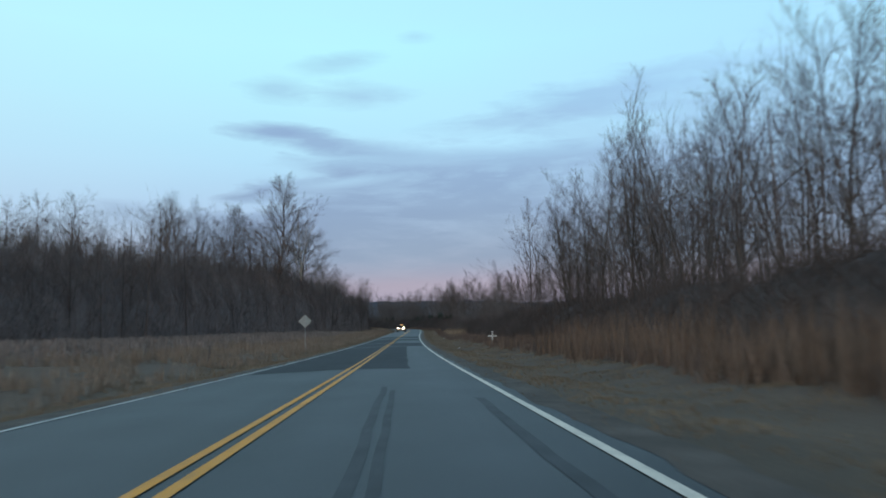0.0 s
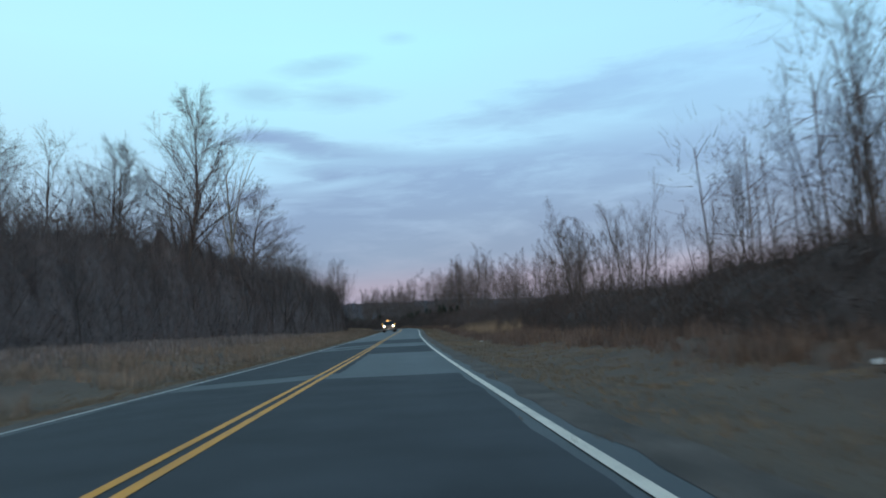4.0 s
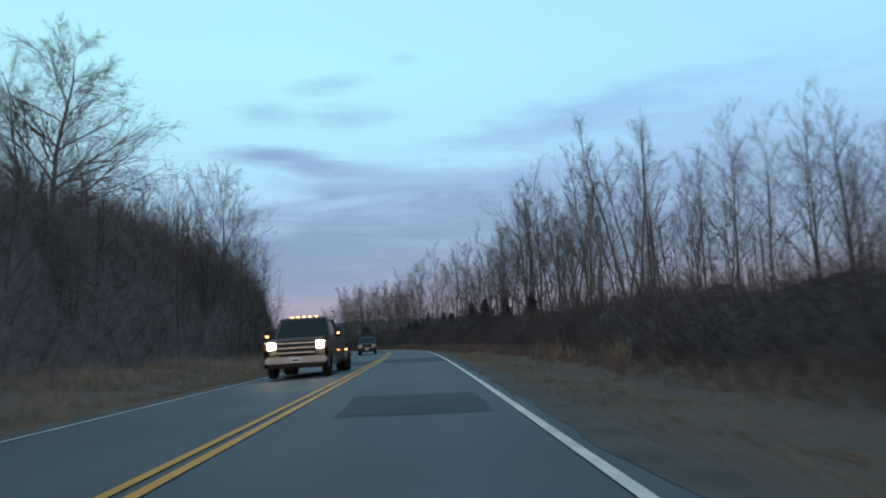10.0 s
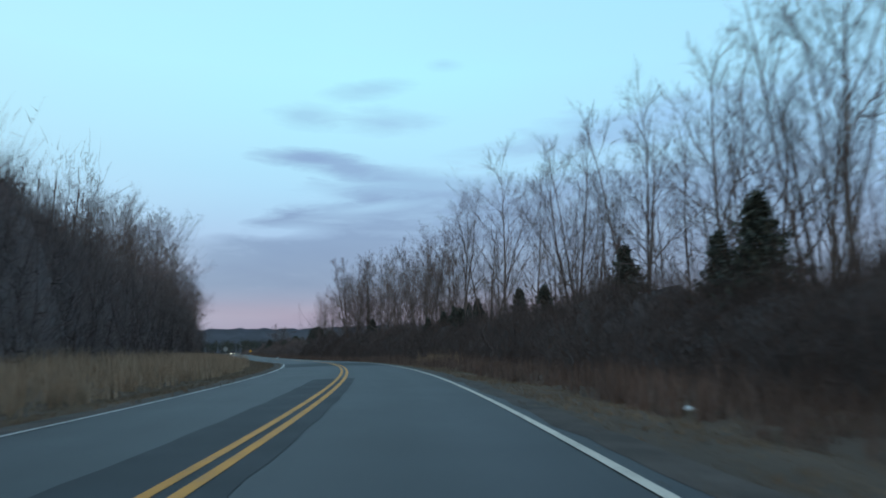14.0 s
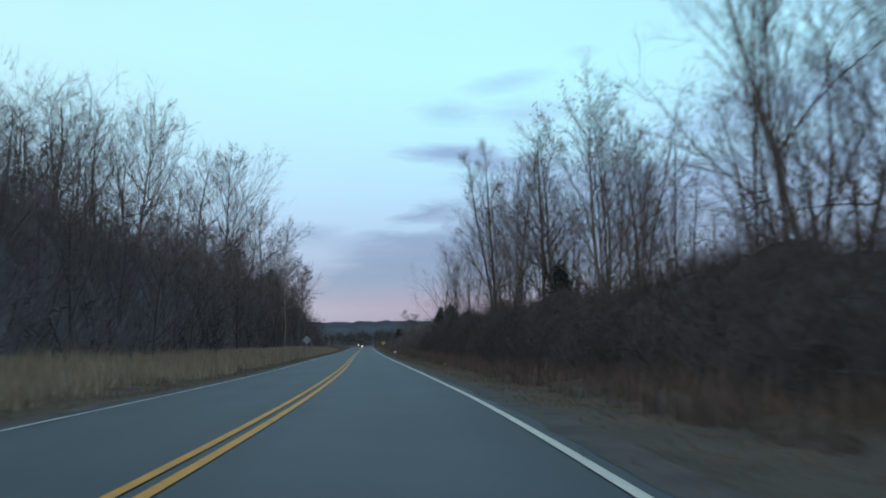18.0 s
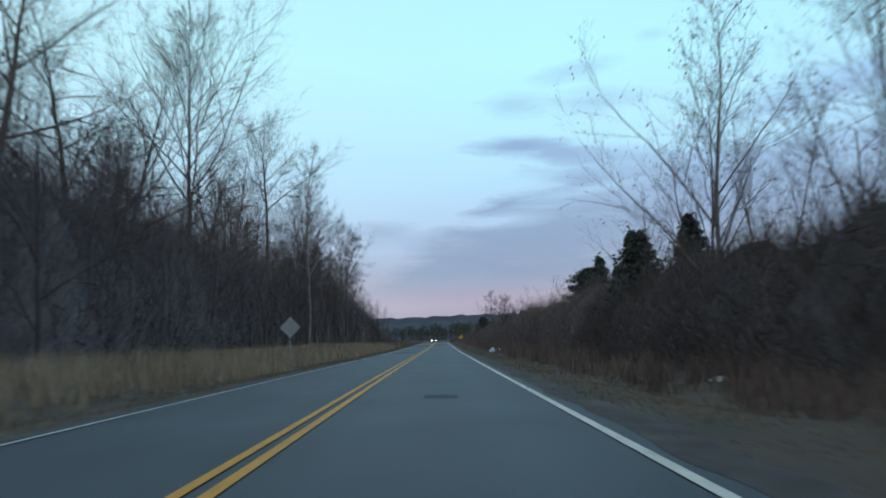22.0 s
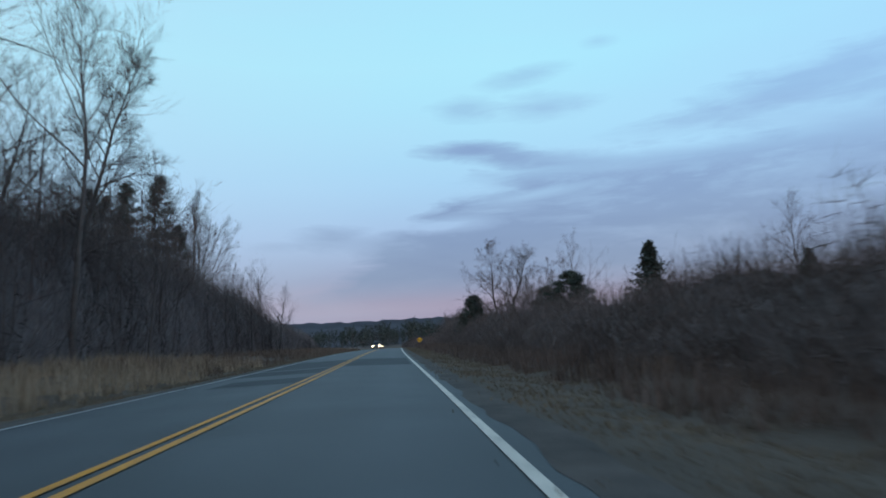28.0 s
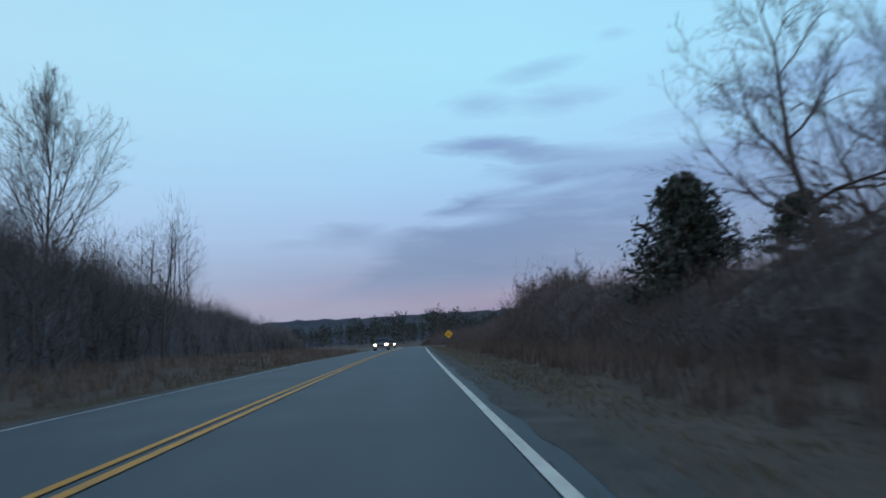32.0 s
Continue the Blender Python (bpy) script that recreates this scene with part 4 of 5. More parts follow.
for k, (s, d, h) in enumerate(((502, 17.2, 5.4), (318, 20, 6.5), (398, 13, 6.0), (404, 12, 6.4), (409, 14, 6.8), (416, 13, 6.2), (421, 15.5, 5.6), (432, 19, 5.6), (430, 24, 5.6), (493, 21, 3.6),
                               (486, 27, 5.0), (512, 21, 3.6), (299, 12, 4.5), (303, 12.6, 5.0), (308, 12.8, 4.7), (313, 12.4, 4.4), (306, 14.8, 5.2), (262, 14, 5), (285, 14.5, 5.2), (300, 14, 4.8), (237, 14, 4.6), (250, 14, 5), (258, 13.2, 5.6), (272, 14.5, 5.8), (292, 15, 5.4), (308, 14, 5.2), (345, 13, 5.8), (472, -22, 6.5), (455, -20.5, 7), (330, -16.5, 5), (250, -15.5, 5), (258, -16, 6))):
    o = CEDAR[k % 2]
    (put_copy if k % 2 in used else put)(o, s, d, h / 6, rng.uniform(0, 360))
    used.add(k % 2)
put(evergreen("cedar_tree", "broad dense dark cedar bush beside the road", 6.2, 2.3, 330, "cedar", dense=2.2), 552, 12.7, 1.0, 40)
put(YOUNG, 446, 18.5, .95, 0)
for s, d, k in ((452, 19.5, .85), (440, 21, .8), (514, 15.6, .62), (566, 25, .9)):
    put_copy(YOUNG, s, d, k, rng.uniform(0, 360))

# ======== underbrush, grass, far woods (nobody could count them) ========
def brush(name, label, s0, s1, inner, depth, height, per_m2, leaf_m2, side, mat_s=None, seed=0, width=.02):
    """A thicket along the road: leaning stems with twigs, and withered leaves between them."""
    r = np.random.default_rng(seed)
    area = (s1 - s0) * depth
    n = int(area * per_m2)
    s = r.uniform(s0, s1, n)
    u = r.uniform(0, 1, n) ** 1.2
    d = side * (np.interp(s, *inner) + u * depth)
    hh = np.interp(s, *height) * (.45 + .55 * np.clip(u * 2.2, 0, 1)) * r.uniform(.5, .95, n) * (1 + .28 * bump2(s, d, .45, seed))
    x, y = plan(s, d)
    z = land(s, d) - .05
    b = np.stack([x, y, z], -1)
    lean = r.normal(0, .15, (n, 2))
    top = b + np.stack([lean[:, 0] * hh, lean[:, 1] * hh, hh], -1)
    mid = (b + top) / 2 + np.stack([r.normal(0, .12, n) * hh, r.normal(0, .12, n) * hh, np.zeros(n)], -1)
    w = width * r.uniform(.6, 1.5, n)
    ch = [tubes(b, mid, w, w * .7, 3), tubes(mid, top, w * .7, w * .3, 3)]
    # twigs all over the stems
    m_ = int(area * leaf_m2)
    i = r.integers(0, n, m_)
    t = r.uniform(.02, 1.0, (m_, 1)) ** .85
    q = np.where(t < .5, b[i] + (mid[i] - b[i]) * t * 2, mid[i] + (top[i] - mid[i]) * (t * 2 - 1)) + r.normal(0, .05, (m_, 3)) * np.array([1, 1, .3])
    dr = np.stack([r.normal(0, .6, m_), r.normal(0, .6, m_), r.uniform(-.25, 1, m_)], -1)
    dr /= np.linalg.norm(dr, axis=1, keepdims=True)
    ln = (np.minimum(hh[i], 5) * r.uniform(.05, .17, m_))[:, None]
    ww = width * r.uniform(.5, 1.3, m_) * (1.9 - 1.45 * t[:, 0])
    ch.append(blades(q, q + dr * ln, ww, r))
    return tagged(joined(name, ch, mat_s or M_BRUSH), label, "brush", kind="stuff")


def thicket_body(parent, s0, s1, inner, deep, height, side, frac, seed, thick=3.0, fur=40, width=.012, reach=.5, rag=.05, stems=None, core=None):
    """The packed inside of a thicket as a solid lumpy hump, coloured dark for shade, and the twigs that stand out all
    over it.
    """
    r = np.random.default_rng(seed)
    s = np.arange(s0 - 2.4, s1 + 2.5, .8)
    n = len(s)
    wave = side * 3.0 + deep
    top = np.interp(s, *height) * frac * (1 + .2 * bump2(s, s * 0, .35, wave) + .14 * bump2(s, s * 0, 1.1, wave + 2)) * (1 + r.normal(0, rag, n))
    prof = [(-.30, 0.0), (-.24, .2), (-.16, .42), (-.04, .65), (.12, .84), (.35, .97), (.55, 1.0), (.85, .7), (1.0, 0.0)]
    v = []
    for a, b in prof:
        d = side * (np.interp(s, *inner) + deep + a * thick + (.25 * bump2(s, s * 0 + b * 9, .5, wave) + r.normal(0, .06, n)) * (b > 0))
        x, y = plan(s, d)
        v.append(np.stack([x, y, land(s, d) - .1 + top * b + r.normal(0, .04, n) * (b > 0)], -1))
    g = np.stack(v)
    i = np.arange(len(prof) - 1)[:, None] * n + np.arange(n - 1)[None, :]
    f = np.stack([i, i + 1, i + n + 1, i + n], -1).reshape(-1, 4)
    # solid filler; its darker material stands in for shade between the twigs
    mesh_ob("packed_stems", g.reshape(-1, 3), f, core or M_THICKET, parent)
    # twigs
    hgt = float(np.mean(top))
    m_ = int((s1 - s0) * (hgt + thick * .5) * fur)
    j, k = r.integers(0, 6, m_), r.integers(0, n - 1, m_)
    a, b = r.uniform(0, 1, (m_, 1)), r.uniform(0, 1, (m_, 1))
    p = (g[j, k] * (1 - a) + g[j + 1, k] * a) * (1 - b) + (g[j, k + 1] * (1 - a) + g[j + 1, k + 1] * a) * b
    hx, hy = plan(s[k], np.full(m_, side * 20.0)), plan(s[k], np.full(m_, side * 10.0))
    outw = np.stack([hy[0] - hx[0], hy[1] - hx[1], np.zeros(m_)], -1) / 10
    up = (j + a[:, 0]) / 6
    dr = outw * (.75 - .6 * up)[:, None] * (.35 if reach > 2 else 1.0) + np.array([0, 0, 1.0]) * (.9 + .6 * up)[:, None] + r.normal(0, .36, (m_, 3))
    dr /= np.linalg.norm(dr, axis=1, keepdims=True)
    ln = (reach * r.uniform(.4, 1.3, m_) * (.8 + 1.1 * up ** 3))[:, None]
    w = width * r.uniform(.5, 1.4, m_)
    mesh = blades(p - dr * .1, p + dr * ln, w, r)
    joined("twigs", [mesh], stems or M_BRUSH, parent)


R_IN = ([0, 60, 100, 140, 158, 200, 240, 300, 360, 400, 440, 480, 530, 700], [11.5, 11.5, 11.5, 10.8, 8.8, 8.6, 8.8, 8.8, 8.4, 8.4, 8.8, 8.8, 9, 9.5])
R_HT = ([0, 40, 80, 100, 150, 200, 240, 256, 270, 300, 340, 380, 400, 420, 440, 458, 474, 518, 530, 540, 548, 558, 568, 576, 586, 600, 640],
        [4.4, 4.4, 4.0, 3.3, 3.0, 3.5, 3.8, 4.4, 5.5, 5.3, 5.6, 6.2, 5.8, 5.6, 6.2, 6.0, 3.8, 3.4, 4.4, 4.4, 3.8, 3.6, 5.4, 6.6, 5.4, 3.4, 3.0])
for k, (a, b) in enumerate(((-10, 120), (120, 250), (250, 405), (405, 510), (510, 690))):
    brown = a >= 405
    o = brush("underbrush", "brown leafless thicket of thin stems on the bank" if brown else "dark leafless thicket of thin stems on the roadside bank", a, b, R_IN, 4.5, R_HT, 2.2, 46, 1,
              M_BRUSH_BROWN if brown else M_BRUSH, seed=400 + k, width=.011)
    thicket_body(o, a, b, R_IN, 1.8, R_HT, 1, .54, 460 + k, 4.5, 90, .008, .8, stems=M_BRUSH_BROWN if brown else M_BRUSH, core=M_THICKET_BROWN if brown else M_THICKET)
L_HT = ([-60, 150, 185, 205, 218, 235, 268, 300, 340, 480, 530, 560, 600, 640, 700], [14, 16.5, 17, 15, 14, 14, 13.5, 11.5, 11.5, 13.5, 12, 10, 8, 5.5, 3])
for k, (a, b) in enumerate(((40, 190), (190, 320), (320, 450), (450, 580), (580, 700))):
    o = brush("underbrush", "dark leafless undergrowth below the trees", a, b, L_IN, 6, L_HT, .5, 14, -1, seed=420 + k, width=.02)
    thicket_body(o, a, b, L_IN, 2.5, L_HT, -1, .60, 470 + k, 4.0, 40, .010, 1.6, .04, M_UNDER_LIT, M_CORE_LIT)
    thicket_body(o, a, b, L_IN, 10.0, L_HT, -1, .86, 480 + k, 5.0, 32, .012, 2.4, .04, M_UNDER_LIT, M_CORE_LIT)


def far_wood(name, label, s0, s1, d0, d1, h0, h1, n, seed, leaf=70, twig=1.6, bole=.78, leaf_mat=None, front=None, tall=None):
    """A far or deep wood: closely set trunks with brushy crowns as one body."""
    r = np.random.default_rng(seed)
    s, d = r.uniform(s0, s1, n), r.uniform(d0, d1, n)
    if front:
        d = d - np.interp(s, *front)
    x, y = plan(s, d)
    z = land(s, d) - .3
    h = r.uniform(h0, h1, n) * (np.interp(s, *tall) if tall else 1.0)
    b = np.stack([x, y, z], -1)
    t = b + np.stack([r.normal(0, .03, n) * h, r.normal(0, .03, n) * h, h], -1)
    w = h * .0055
    ch = [tubes(b, b + (t - b) * bole, w, w * .45, 4)]
    for k in range(5):
        u = r.uniform(.3, .95, n)[:, None] * bole
        dr = np.stack([r.normal(0, .6, n), r.normal(0, .6, n), r.uniform(.3, 1, n)], -1)
        ch.append(tubes(b + (t - b) * u, b + (t - b) * u + dr * (h * .16)[:, None], w * .42, w * .15, 3))
    ob = tagged(joined(name, ch, M_TWIG), label, "woods", kind="stuff")
    m_ = n * leaf
    i = np.repeat(np.arange(n), leaf)
    ball = r.normal(0, 1, (m_, 3))
    ball *= (r.uniform(0, 1, m_) ** .45 / np.linalg.norm(ball, axis=1))[:, None]
    low = (r.uniform(0, 1, m_) < .3)[:, None]
    q = b[i] + (t[i] - b[i]) * np.where(low, r.uniform(.08, .5, (m_, 1)), .68) + ball * np.where(low, np.array([.12, .12, .1]), np.array([.17, .17, .29])) * h[i][:, None]
    dr = ball * .8 + np.stack([r.normal(0, .4, m_), r.normal(0, .4, m_), r.uniform(.1, 1, m_)], -1)
    dr /= np.linalg.norm(dr, axis=1, keepdims=True)
    ln = (h[i] * r.uniform(.04, .12, m_))[:, None]
    ww = h[i] * .0009 * r.uniform(.5, 1.5, m_) * twig
    joined("twigs", [blades(q, q + dr * ln, ww, r)], leaf_mat or M_TWIG, ob)
    return ob


far_wood("deep_wood", "close-set young leafless trees at the wood's edge", 44, 330, -16, -2, .6, 1.1, 640, 511, leaf=310, twig=.7, front=L_IN, tall=L_HT)
far_wood("deep_wood", "close-set young leafless trees at the wood's edge", 330, 625, -14, -1.5, .6, 1.15, 680, 512, leaf=310, twig=.7, front=L_IN, tall=L_HT)
far_wood("deep_wood", "deep leafless wood behind the open field", 40, 118, -95, -60, 12, 18, 260, 499, leaf=162, twig=.9)
far_wood("deep_wood", "deep leafless wood behind the roadside trees", 110, 330, -80, -38, 15, 25, 560, 500, leaf=175, twig=.75)
far_wood("deep_wood", "deep leafless wood behind the roadside trees", 225, 560, -46, -21, 12, 22, 760, 501, leaf=162, twig=.7)
far_wood("deep_wood", "deep leafless wood of close-set trunks", 320, 530, -32, -17, 11, 19, 330, 508, leaf=162, twig=.6)
far_wood("deep_wood", "deep leafless wood round the pines", 548, 625, -64, -25, 11, 20, 320, 507, leaf=162, twig=.8)
far_wood("deep_wood", "deep leafless wood behind the roadside thicket", -20, 100, 16, 45, 6, 14, 360, 502, leaf=148, twig=.9)
far_wood("deep_wood", "deep leafless scrub behind the roadside thicket", 90, 225, 19, 50, 3, 6, 300, 503, leaf=70, twig=1.0)
far_wood("deep_wood", "deep leafless wood behind the roadside thicket", 215, 400, 17, 42, 5, 12.5, 470, 504, leaf=135, twig=.9)
far_wood("far_woods", "distant wood across the end of the road", 700, 860, 12, 260, 6, 11, 900, 505, leaf=110, twig=12.0, bole=.6, leaf_mat=M_CEDAR)
far_wood("far_woods", "distant wood across the end of the road", 760, 900, -330, -24, 6, 11, 800, 506, leaf=110, twig=12.0, bole=.6, leaf_mat=M_CEDAR)


def grass(name, label, s0, s1, d0, d1, per_m2, h, material, seed, blade=.012, clump=.6, cover=0.0):
    """Dead grass in tussocks: one thin leaning blade each."""
    r = np.random.default_rng(seed)
    n = int((s1 - s0) * abs(d1 - d0) * per_m2)
    nt = max(1, n // 14)
    ts, td = r.uniform(s0, s1, nt), r.uniform(d0, d1, nt)
    keep = bump2(ts, td, .35, seed) + .5 * bump2(ts, td, .11, seed + 1) > cover
    ts, td = ts[keep], td[keep]
    th = h * r.uniform(.55, 1.15, len(ts)) * (1 + .25 * bump2(ts, td, .2, seed))
    i = np.repeat(np.arange(len(ts)), 14)
    n = len(i)
    s, d = ts[i] + r.normal(0, clump * .22, n), td[i] + r.normal(0, clump * .22, n)
    x, y = plan(s, d)
    z = land(s, d) - .02
    hh = th[i] * r.uniform(.5, 1.1, n)
    a = r.uniform(0, 2 * np.pi, n)
    ln = r.uniform(.05, .45, n) * hh
    w = blade * r.uniform(.6, 1.5, n)
    ca, sa = np.cos(a), np.sin(a)
    w = w * 1.25
    v = np.stack([np.stack([x - sa * w, y + ca * w, z], -1), np.stack([x + sa * w, y - ca * w, z], -1),
                  np.stack([x + ca * ln, y + sa * ln, z + hh], -1)], 1).reshape(-1, 3)
    f = np.arange(n * 3).reshape(n, 3)
    return tagged(mesh_ob(name, v, f, material), label, "grass", kind="stuff")


grass("dry_grass", "tall tan dead grass along the verge", -5, 120, -15, -6.3, 30, .75, M_GRASS_DULL, 600, cover=-.25)
grass("dry_grass", "faded dead grass over the open field", 20, 190, -50, -13, 10, .75, M_FIELD, 601, blade=.03, cover=-2)
grass("dry_grass", "tall tan dead grass along the verge", 120, 250, -13, -6.3, 30, .8, M_GRASS_DULL, 602, cover=-.15)
grass("dry_grass", "tall tan dead grass below the trees", 250, 420, -15.5, -6.5, 44, 1.0, M_GRASS, 603, cover=-1.2)
grass("dry_grass", "tall tan dead grass below the trees", 420, 515, -18, -6.5, 32, .95, M_GRASS, 604, cover=-.7)
grass("dry_grass", "dull dead grass on the bank", 500, 640, -15, -6.5, 22, .8, M_GRASS_RED, 615, cover=-.2)
grass("dry_grass", "rusty dead grass in front of the thicket", -5, 40, 8.8, 12.3, 46, 1.7, M_GRASS_RED, 605, cover=-.5)
grass("dry_grass", "rusty dead grass in front of the thicket", 40, 62, 8.6, 12.0, 26, .9, M_GRASS_RED, 616, cover=-.2)
grass("dry_grass", "tall tan dead grass in front of the cedars", 288, 299, 8.0, 10.0, 36, 1.2, M_GRASS, 617, cover=-.6)
grass("dry_grass", "tall tan dead grass in front of the thicket", 120, 160, 8.8, 12.5, 30, 1.25, M_GRASS, 606, cover=-.3)
grass("dry_grass", "dead grass tussocks in front of the thicket", 190, 212, 8.5, 11.5, 30, 1.0, M_GRASS, 607, cover=-.1)
grass("dry_grass", "rusty dead grass in front of the thicket", 60, 420, 8.2, 11.5, 13, .7, M_GRASS_RED, 608, cover=.05)
grass("dry_grass", "tall rusty dead grass in front of the thicket", 425, 470, 8.5, 11.5, 34, 1.15, M_GRASS_RED, 609, cover=-.2)
grass("dry_grass", "low dead grass on the bank", 470, 640, 8.0, 11.5, 16, .6, M_GRASS_RED, 610, cover=-.1)
grass("short_grass", "short olive and brown winter grass beside the road", -5, 330, 4.4, 9.5, 80, .10, M_GRASS_LOW, 611, blade=.015, cover=-4, clump=1.8)
grass("short_grass", "short olive and brown winter grass beside the road", 330, 640, 4.4, 8.0, 80, .11, M_GRASS_LOW, 612, blade=.015, cover=-4, clump=1.8)
grass("short_grass", "short brown winter grass beside the road", -5, 330, -7.5, -4.3, 64, .13, M_GRASS_LOW, 613, blade=.018, cover=-4, clump=1.8)
grass("short_grass", "short brown winter grass beside the road", 330, 640, -7.5, -4.4, 64, .14, M_GRASS_LOW, 614, blade=.018, cover=-4, clump=1.8)
for k, (a, b, d0, d1, h) in enumerate(((-5, 100, 9.2, 12.5, .7), (100, 230, 7.6, 12.0, .7), (230, 420, 6.5, 10.5, .85), (420, 640, 6.9, 10.5, .85))):
    grass("dead_weeds", "dark brown dead weeds at the foot of the thicket", a, b, d0, d1, 44, h, M_WEED, 640 + k, blade=.011, cover=-2)

# ======== things by the road ========
def box_bm(bm, x0, x1, y0, y1, z0, z1, tx=0.0, ty=(0.0, 0.0)):
    """A box whose top is drawn in by tx at the sides and ty at its rear and front."""
    v = [bm.verts.new(c) for c in ((x0, y0, z0), (x1, y0, z0), (x1, y1, z0), (x0, y1, z0),
                                   (x0 + tx, y0 + ty[0], z1), (x1 - tx, y0 + ty[0], z1), (x1 - tx, y1 - ty[1], z1), (x0 + tx, y1 - ty[1], z1))]
    for f in ((3, 2, 1, 0), (4, 5, 6, 7), (0, 1, 5, 4), (1, 2, 6, 5), (2, 3, 7, 6), (3, 0, 4, 7)):
        bm.faces.new([v[k] for k in f])
    return v


def block_part(name, material, parent, boxes, bevel=.02, label="", seg=2):
    bm = bmesh.new()
    for b in boxes:
        box_bm(bm, *b)
    if bevel:
        bmesh.ops.bevel(bm, geom=bm.edges[:] + bm.verts[:], offset=bevel, segments=seg, affect="EDGES", clamp_overlap=True)
    return part(name, bm, material, parent, label, smooth=False)


def rod(name, material, parent, p0, p1, r, sides=10, label=""):
    v, f = tubes([p0], [p1], np.array([r]), np.array([r]), sides)
    faces = f.tolist() + [list(range(sides))[::-1], list(range(sides, 2 * sides))]
    return mesh_ob(name, v, faces, material, parent, label)


def diamond(name, side, y, thick, material, parent, label="", z=0.0, corner=.05):
    """A square plate standing on its corner, with rounded corners."""
    h = side / math.sqrt(2)
    pts = []
    for k in range(4):
        a = math.pi / 2 * k
        c = np.array([math.cos(a), math.sin(a)]) * (h - corner * math.sqrt(2))
        for q in (-45, -15, 15, 45):
            b = a + math.radians(q)
            pts.append(c + corner * np.array([math.cos(b), math.sin(b)]))
    n = len(pts)
    v = [(p[0], y, z + p[1]) for p in pts] + [(p[0], y + thick, z + p[1]) for p in pts]
    f = [list(range(n)), list(range(2 * n - 1, n - 1, -1))] + [[k, n + k, n + (k + 1) % n, (k + 1) % n] for k in range(n)]
    return mesh_ob(name, v, f, material, parent, label)


def back_sign(s, d, centre, side=.91, turn=0.0):
    """A diamond warning sign seen from behind; its face looks away from the walk."""
    g = empty("road_sign", "grey back of a diamond road sign on a steel post", "road sign", "road signs")
    rod("post", M_STEEL, g, (0, 0, -.5), (0, 0, centre + side * .62), .03, 8)
    diamond("plate", side, .032, .004, M_SIGNBACK, g, "dull grey aluminium back", centre)
    diamond("face", side, .037, .002, M_SIGNFACE, g, "yellow reflective face", centre)
    for dz in (-.22, .22):
        rod("bolt", M_STEEL, g, (0, -.045, centre + dz), (0, .04, centre + dz), .009, 6)
        block_part("bracket", M_STEEL, g, [(-.12, .12, .018, .031, centre + dz - .02, centre + dz + .02)], .003)
    g.matrix_basis = pose(*spot(s, d), 0, 0, heading(s) + turn)
    return g


back_sign(70, -8.0, 2.86, turn=6)
back_sign(410, -7.3, 2.35, turn=-4)


def curve_sign():
    g = empty("warning_sign", "yellow diamond warning sign with a black curve arrow at the bend", "road sign", "road signs")
    rod("post", M_STEEL, g, (0, .04, -.5), (0, .04, 2.9), .035, 8)
    diamond("plate", 1.22, .0, .004, M_SIGNFACE, g, "yellow reflective face", 2.15)
    diamond("border", 1.18, -.003, .001, M_BLACK, g, "thin black border", 2.15)
    diamond("face", 1.12, -.007, .002, M_SIGNFACE, g, "yellow reflective face", 2.15)
    block_part("arrow", M_BLACK, g, [(.06, .18, -.014, -.009, 1.78, 2.16), (-.18, .18, -.0145, -.0095, 2.1, 2.22)], 0, "black arrow bending to the left")
    v = [(-.18, -.012, 1.98), (-.18, -.012, 2.34), (-.38, -.012, 2.16)]
    mesh_ob("arrow_head", v, [(0, 1, 2)], M_BLACK, g)
    g.matrix_basis = pose(-103.7, 648.8, 0, 0, 0, 14)
    g.location.z = float(land(660, 9)) - .1
    return g


curve_sign()


def cross():
    g = empty("memorial_cross", "white wooden memorial cross standing in the roadside grass", "cross")
    block_part("upright", M_CROSS, g, [(-.055, .055, -.02, .02, -.2, 1.24)], .008)
    block_part("crossbar", M_CROSS, g, [(-.36, .36, -.045, -.0205, .78, .91)], .008)
    for x in (-.36, .36):
        block_part("end_cap", M_CROSS, g, [(x - .03, x + .03, -.05, -.015, .755, .935)], .012)
    block_part("top_cap", M_CROSS, g, [(-.075, .075, -.03, .03, 1.19, 1.27)], .012)
    g.matrix_basis = pose(*spot(64.5, 9.55, -.12), 0, 2, heading(64) + 4)


cross()


def crumple(name, label, category, s, d, size, material, seed, group="roadside litter"):
    """A crumpled piece of film, paper or board lying in the grass."""
    r = np.random.default_rng(seed)
    bm = bmesh.new()
    bmesh.ops.create_icosphere(bm, subdivisions=3, radius=1.0)
    ph = r.uniform(0, 6, 6)
    for v in bm.verts:
        c = v.co
        k = 1 + .28 * math.sin(c.x * 4 + ph[0]) * math.cos(c.y * 5 + ph[1]) + .16 * math.sin(c.z * 9 + c.x * 7 + ph[2]) + r.uniform(-.06, .06)
        v.co = Vector((c.x * k * size[0], c.y * k * size[1], max(c.z * k, -.35) * size[2] + size[2] * .3))
    ob = part(name, bm, material)
    tagged(ob, label, category, group)
    ob.matrix_basis = pose(*spot(s, d, .01), 0, 0, r.uniform(0, 360))
    return ob


